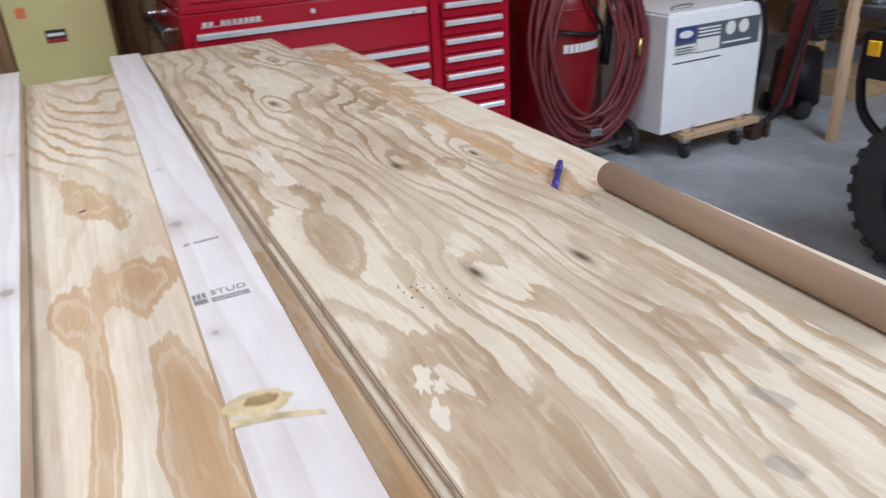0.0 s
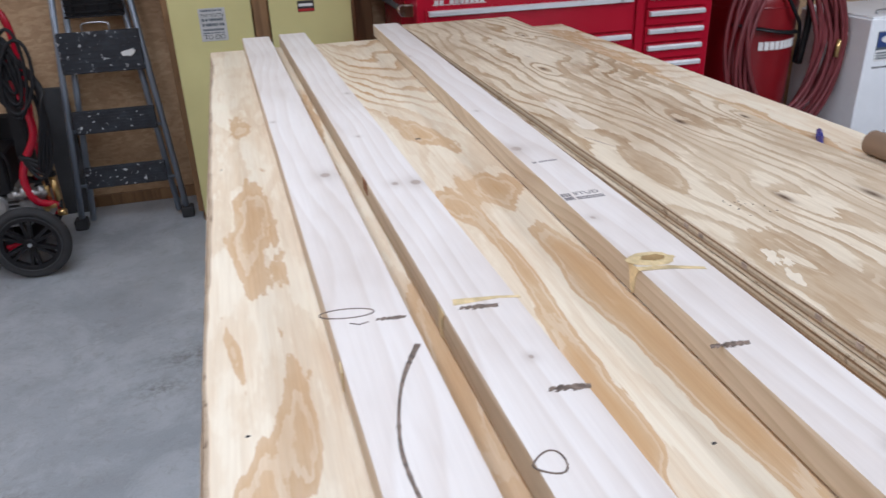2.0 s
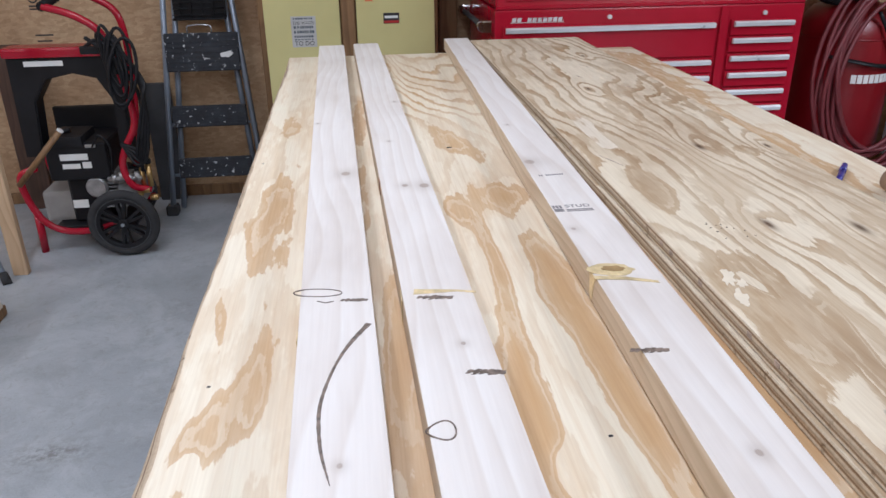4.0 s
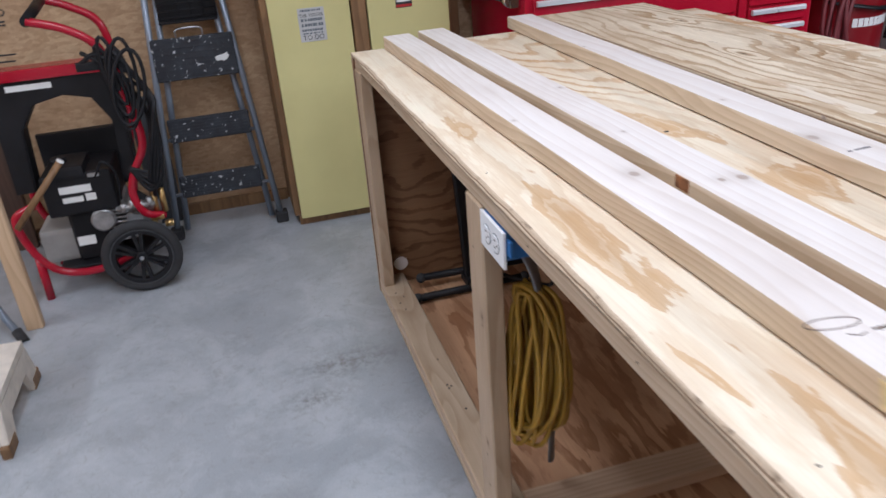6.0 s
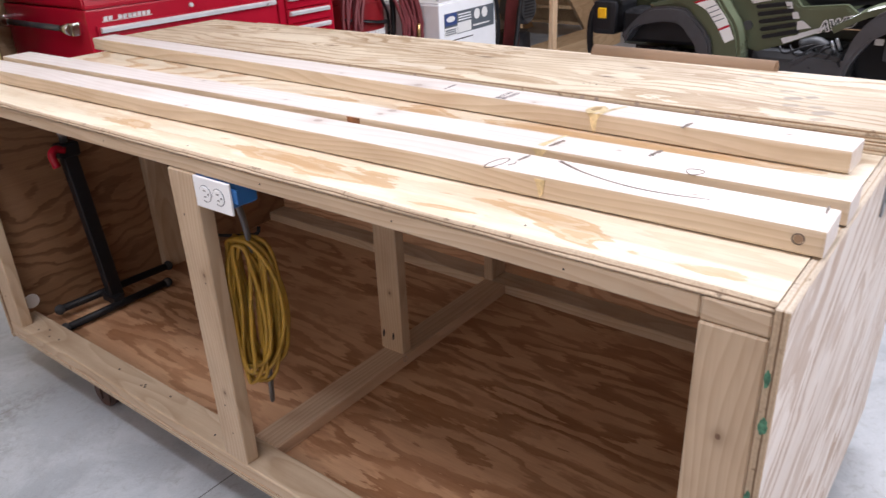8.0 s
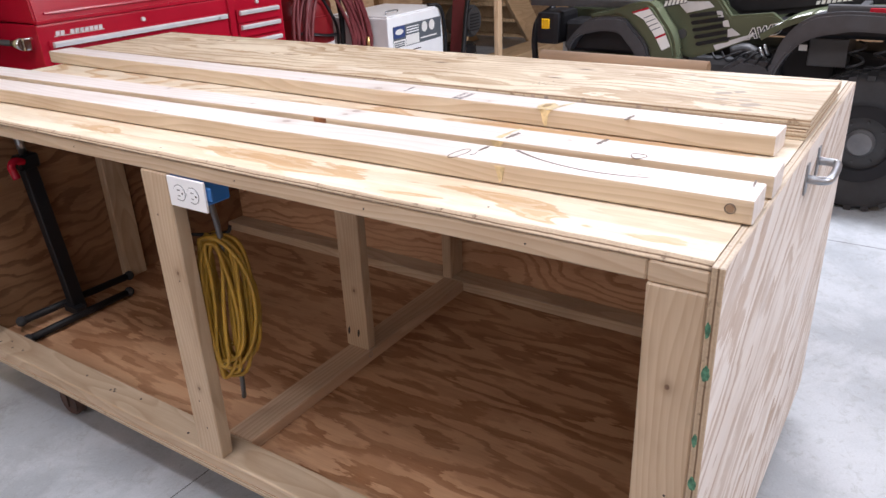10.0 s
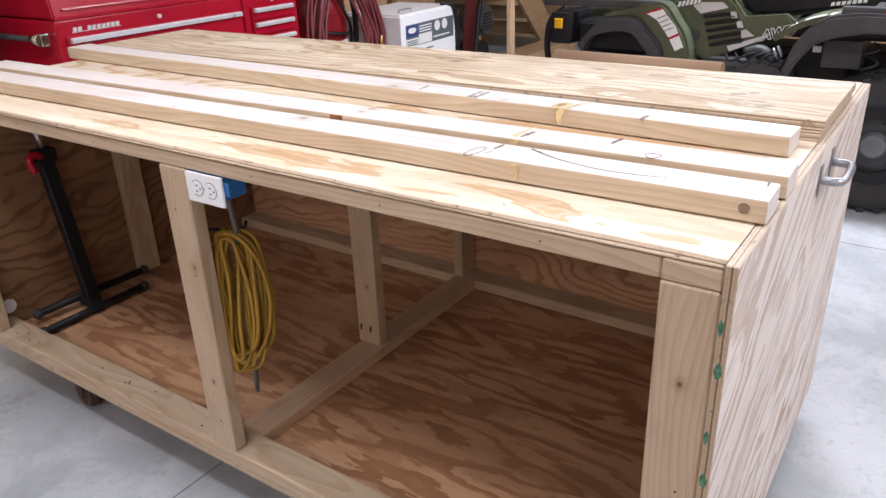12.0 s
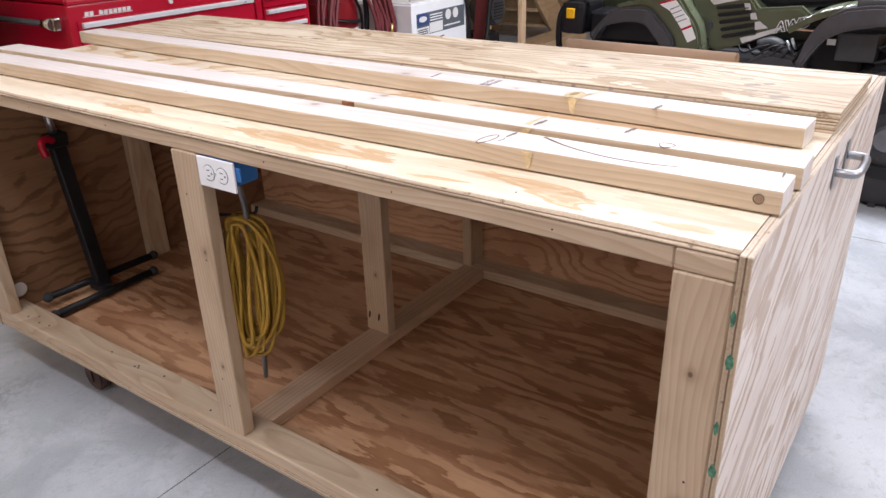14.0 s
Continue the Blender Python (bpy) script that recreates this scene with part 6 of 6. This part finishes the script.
for i in range(6):
    y = 1.150 - i * 0.021
    zc = 0.953 + i * 0.0045
    o = [(y, zc - 0.014), (y - 0.014, zc - 0.012), (y - 0.022, zc + 0.016), (y - 0.008, zc + 0.014)]
    part("print_block", slab(o, "x", AX + 0.1165, AX + 0.1185), m_paper, near)
    part("print_shadow", slab([(p + 0.003 if j in (0, 3) else p - 0.003, q - 0.004 if j < 2 else q + 0.004) for j, (p, q) in enumerate(o)], "x", AX + 0.1186, AX + 0.1200), m_ink, near)
part("rear_liner", box(AX + 0.13, AX + 0.95, -0.35, 0.60, 0.81, 0.88, 0.02), m_black, atv)
part("front_liner", box(AX + 0.10, AX + 0.97, 1.20, 1.72, 0.68, 0.85, 0.02), m_black, atv)
part("gas_cap", rod((AX + 0.118, 1.041, 0.802), (AX + 0.132, 1.041, 0.802), 0.024, 20), m_darkgrey, near)
lab = part("warning_label", slab([(1.284, 0.921), (1.194, 0.948), (1.109, 0.851), (1.061, 0.752), (1.104, 0.729), (1.15, 0.805), (1.213, 0.884)], "x", AX - 0.0035, AX - 0.0008), m_paper, atv, "white warning label with red headings")
part("label_heading", slab([(1.284, 0.921), (1.194, 0.948), (1.187, 0.940), (1.274, 0.914)], "x", AX - 0.0045, AX - 0.0033), m_red, lab)
part("label_heading", slab([(1.145, 0.797), (1.094, 0.821), (1.088, 0.811), (1.140, 0.787)], "x", AX - 0.0045, AX - 0.0033), m_red, lab)
for i in range(4):
    y, z = 1.185 - i * 0.014, 0.905 - i * 0.021
    part("print_bar", slab([(y + 0.03, z - 0.012), (y - 0.02, z + 0.010), (y - 0.022, z + 0.006), (y + 0.028, z - 0.016)], "x", AX - 0.0045, AX - 0.0033), m_slate, lab)
part("core", box(AX + 0.36, AX + 0.72, -0.15, 1.75, 0.30, 0.72, 0.04, seg=2), m_black, atv)
part("engine", box(AX + 0.28, AX + 0.78, 0.55, 1.05, 0.28, 0.66, 0.04, seg=2), m_darkgrey, atv)
eg = atv.children[-1]
part("cover", rod((AX + 0.24, 0.72, 0.52), (AX + 0.30, 0.72, 0.52), 0.12, 28, bevel=0.02), m_darkgrey, eg)
part("intake_pipe", pipe(bend([(AX + 0.24, 0.80, 0.70), (AX + 0.24, 0.72, 0.72), (AX + 0.24, 0.65, 0.66), (AX + 0.24, 0.60, 0.56)], 5), 0.03, 10), m_darkgrey, eg)
part("shroud", slab([(0.86, 0.58), (0.83, 0.62), (0.737, 0.68), (0.60, 0.665), (0.55, 0.60), (0.56, 0.50), (0.84, 0.50)], "x", AX + 0.17, AX + 0.30, 0.02), m_flare, eg, "satin black engine shroud")
part("shock_rod", rod((AX + 0.20, 0.655, 0.74), (AX + 0.20, 0.625, 0.69), 0.008, 10), m_zinc, eg)
part("shock_rod", rod((AX + 0.20, 0.632, 0.755), (AX + 0.20, 0.605, 0.70), 0.008, 10), m_zinc, eg)
for i in range(6):
    part("cable", pipe(bend([(AX + 0.22 + 0.01 * i, 0.90 - 0.05 * i, 0.70), (AX + 0.19, 0.86 - 0.06 * i, 0.665 - 0.008 * i), (AX + 0.2, 0.78 - 0.05 * i, 0.70), (AX + 0.23, 0.70 - 0.04 * i, 0.72)], 4), 0.006, 6), m_black, eg)
part("battery_box", box(AX + 0.20, AX + 0.5, 0.24, 0.42, 0.66, 0.80, 0.01, seg=2), m_darkgrey, eg)
part("tag", box(AX + 0.195, AX + 0.199, 0.425, 0.465, 0.735, 0.765, 0.001), m_paper, eg)
part("foot_rest", box(AX + 0.05, AX + 0.34, 0.45, 1.2, 0.30, 0.34, 0.012), m_black, atv)
part("seat", slab([(0.90, 0.95), (0.80, 0.875), (0.62, 0.885), (0.40, 0.915), (-0.2, 0.94), (-0.25, 1.06), (0.3, 1.07), (0.6, 1.02), (0.84, 1.04)], "x", AX + 0.33, AX + 0.75, 0.03), m_black, atv, "black vinyl seat")
st_word = atv.children[-1]
for i in range(7):
    y, z = 0.436 - i * 0.024, 0.944 + i * 0.0035
    part("print_block", slab([(y, z), (y - 0.017, z + 0.002), (y - 0.020, z + 0.020), (y - 0.003, z + 0.018)], "x", AX + 0.3285, AX + 0.3305), m_paper, st_word)
part("fuel_tank", slab([(0.86, 0.92), (1.25, 0.92), (1.25, 1.10), (0.95, 1.08)], "x", AX + 0.30, AX + 0.78, 0.03), m_green, atv)
part("front_body", box(AX + 0.30, AX + 0.78, 1.25, 1.80, 0.62, 0.93, 0.04, seg=2), m_green, atv)
lt_ = part("headlight_pod", box(AX + 0.02, AX + 0.30, 1.72, 1.86, 0.72, 0.90, 0.03, seg=2), m_black, atv)
part("amber_marker", box(AX + 0.012, AX + 0.022, 1.775, 1.825, 0.81, 0.865, 0.003), m_amber, lt_, "amber side marker")
part("bumper", pipe(bend([(AX + 0.25, 1.80, 0.40), (AX + 0.22, 1.95, 0.55), (AX + 0.22, 1.96, 0.80), (AX + 0.3, 1.88, 0.90)], 5), 0.02, 10), m_black, atv)
part("bumper", pipe(bend([(AX + 0.83, 1.80, 0.40), (AX + 0.86, 1.95, 0.55), (AX + 0.86, 1.96, 0.80), (AX + 0.78, 1.88, 0.90)], 5), 0.02, 10), m_black, atv)
fr_ = part("front_rack", box(AX + 0.06, AX + 0.11, 1.20, 1.92, 0.93, 0.975, 0.012, seg=2), m_darkgrey, atv, "black plastic rack")
for i in range(6):
    part("rack_bar", box(AX + 0.1105, AX + 0.97, 1.26 + i * 0.12, 1.29 + i * 0.12, 0.945, 0.968, 0.004), m_darkgrey, fr_)
part("rack_side", box(AX + 0.9705, AX + 1.02, 1.20, 1.92, 0.93, 0.975, 0.012, seg=2), m_darkgrey, fr_)
part("rack_lip", box(AX + 0.1105, AX + 0.97, 1.88, 1.92, 0.94, 0.99, 0.008), m_darkgrey, fr_)
rr_ = part("rear_rack", box(AX + 0.02, AX + 0.08, -0.60, 0.34, 0.925, 0.98, 0.012, seg=2), m_darkgrey, atv, "black plastic rack")
for i in range(6):
    part("rack_bar", box(AX + 0.0805, AX + 1.0, -0.52 + i * 0.14, -0.48 + i * 0.14, 0.945, 0.97, 0.004), m_darkgrey, rr_)
part("reflector", box(AX + 0.012, AX + 0.0195, 0.05, 0.16, 0.935, 0.972, 0.002), m_red, rr_, "red reflector")
for y in (0.28, 0.17):
    pts = [(AX + 0.22 + 0.035 * math.cos(a * 0.9), y - 0.08 + 0.035 * math.sin(a * 0.9), 0.42 + a * 0.0105) for a in range(36)]
    part("shock_spring", pipe(pts, 0.007, 6), m_flare, atv)
part("gearbox", box(AX + 0.30, AX + 0.55, 0.30, 0.55, 0.55, 0.74, 0.02, seg=2), m_black, atv)
part("swing_arm", box(AX + 0.24, AX + 0.82, 0.0, 0.1, 0.26, 0.33, 0.01), m_black, atv)
part("front_axle", box(AX + 0.2, AX + 0.88, 1.46, 1.54, 0.26, 0.32, 0.01), m_black, atv)
part("steering_post", rod((AX + 0.54, 1.15, 0.95), (AX + 0.54, 1.0, 1.22), 0.02, 10), m_black, atv)
part("handle_bar", pipe(bend([(AX + 0.15, 0.88, 1.18), (AX + 0.35, 0.98, 1.22), (AX + 0.73, 0.98, 1.22), (AX + 0.93, 0.88, 1.18)], 5), 0.014, 10), m_black, atv)

# floor joints
jt = Nodes("joint_dirt", 0.9)
jt.done(jt.ramp(jt.noise(jt.coords(), 30.0), ((0.3, (0.10, 0.10, 0.10)), (0.7, (0.2, 0.2, 0.2)))))
bm = box(WX0, WX1, 1.372, 1.376, 0.0, 0.0006, 0)
box(2.66, 2.664, WY0, 1.371, 0.0, 0.0006, 0, bm)
box(2.76, 2.764, 1.377, 3.9, 0.0, 0.0006, 0, bm)
solid("floor_joint", bm, jt.mat, "thin dark sawn joints in the concrete", "joint", kind="structure")

rng = random.Random(12)
upper = [o for o in loose.children if o.name.startswith("upper_strip")][0]
for i in range(14):
    x, y = 0.766 + rng.uniform(-0.03, 0.03), 0.635 + rng.uniform(-0.03, 0.03)
    part("speck", flat_patch(ellipse(x, y, 0.0010, 0.0015, rng.uniform(0, 3), 7), T, thick=0.0003), m_ink, upper)
m_worn = veneer("worn_patch_veneer", "Y", "X", 8.2, (0.76, 0.68, 0.56), (0.60, 0.47, 0.33), rings=14.0, slope=0.7, stretch=1.5, across=4.0, amp=0.5, rough=0.5, jagged=0.6)
part("worn_patch", flat_patch([(0.712, 1.37), (0.705, 1.2), (0.708, 1.07), (0.722, 1.055), (0.742, 1.065), (0.738, 1.18), (0.745, 1.26), (0.735, 1.36)][::-1], T, thick=0.0002), m_worn, upper, "paler patched veneer")
m_filler = plain("pale_filler", (0.70, 0.615, 0.485), 0.6, vary=0.06, scale=40)
for x, y, a, b, q in ((0.690, 0.487, 0.008, 0.024, 1), (0.681, 0.434, 0.007, 0.02, 2), (0.700, 0.47, 0.006, 0.012, 3)):
    part("filler", flat_patch(ellipse(x, y, a, b, -0.3, 18, 0.8, q), T, thick=0.0003), m_filler, upper, "smear of pale wood filler")
for x, y, a in ((0.826, 1.055, 0.03), (0.70, 0.985, 0.035), (0.92, 1.9, 0.02), (0.86, 1.75, 0.018), (0.80, 1.62, 0.016), (0.95, 1.6, 0.02), (0.74, 1.78, 0.02)):
    part("split", flat_patch(ellipse(x, y, 0.0012, a, 0.35, 10, 0.4, int(a * 1000)), T, thick=0.0003), m_knot, upper)
for y in (0.62, 0.585, 0.49, 0.36, 1.1, 0.30):
    part("edge_knot", box(sx0 - 0.0006, sx0 + 0.002, y - 0.006, y + 0.006, T - 0.012, T - 0.004, 0.001), m_knot, upper)
for x, y, a in ((0.426, 1.256, 0.004), (0.46, 0.25, 0.0018), (0.05, 0.39, 0.0016), (0.03, 1.2, 0.0016)):
    part("knot", flat_patch(ellipse(x, y, a * 1.6, a, 0.2, 12, 0.3, 3), H, thick=0.0003), m_ink, bench)
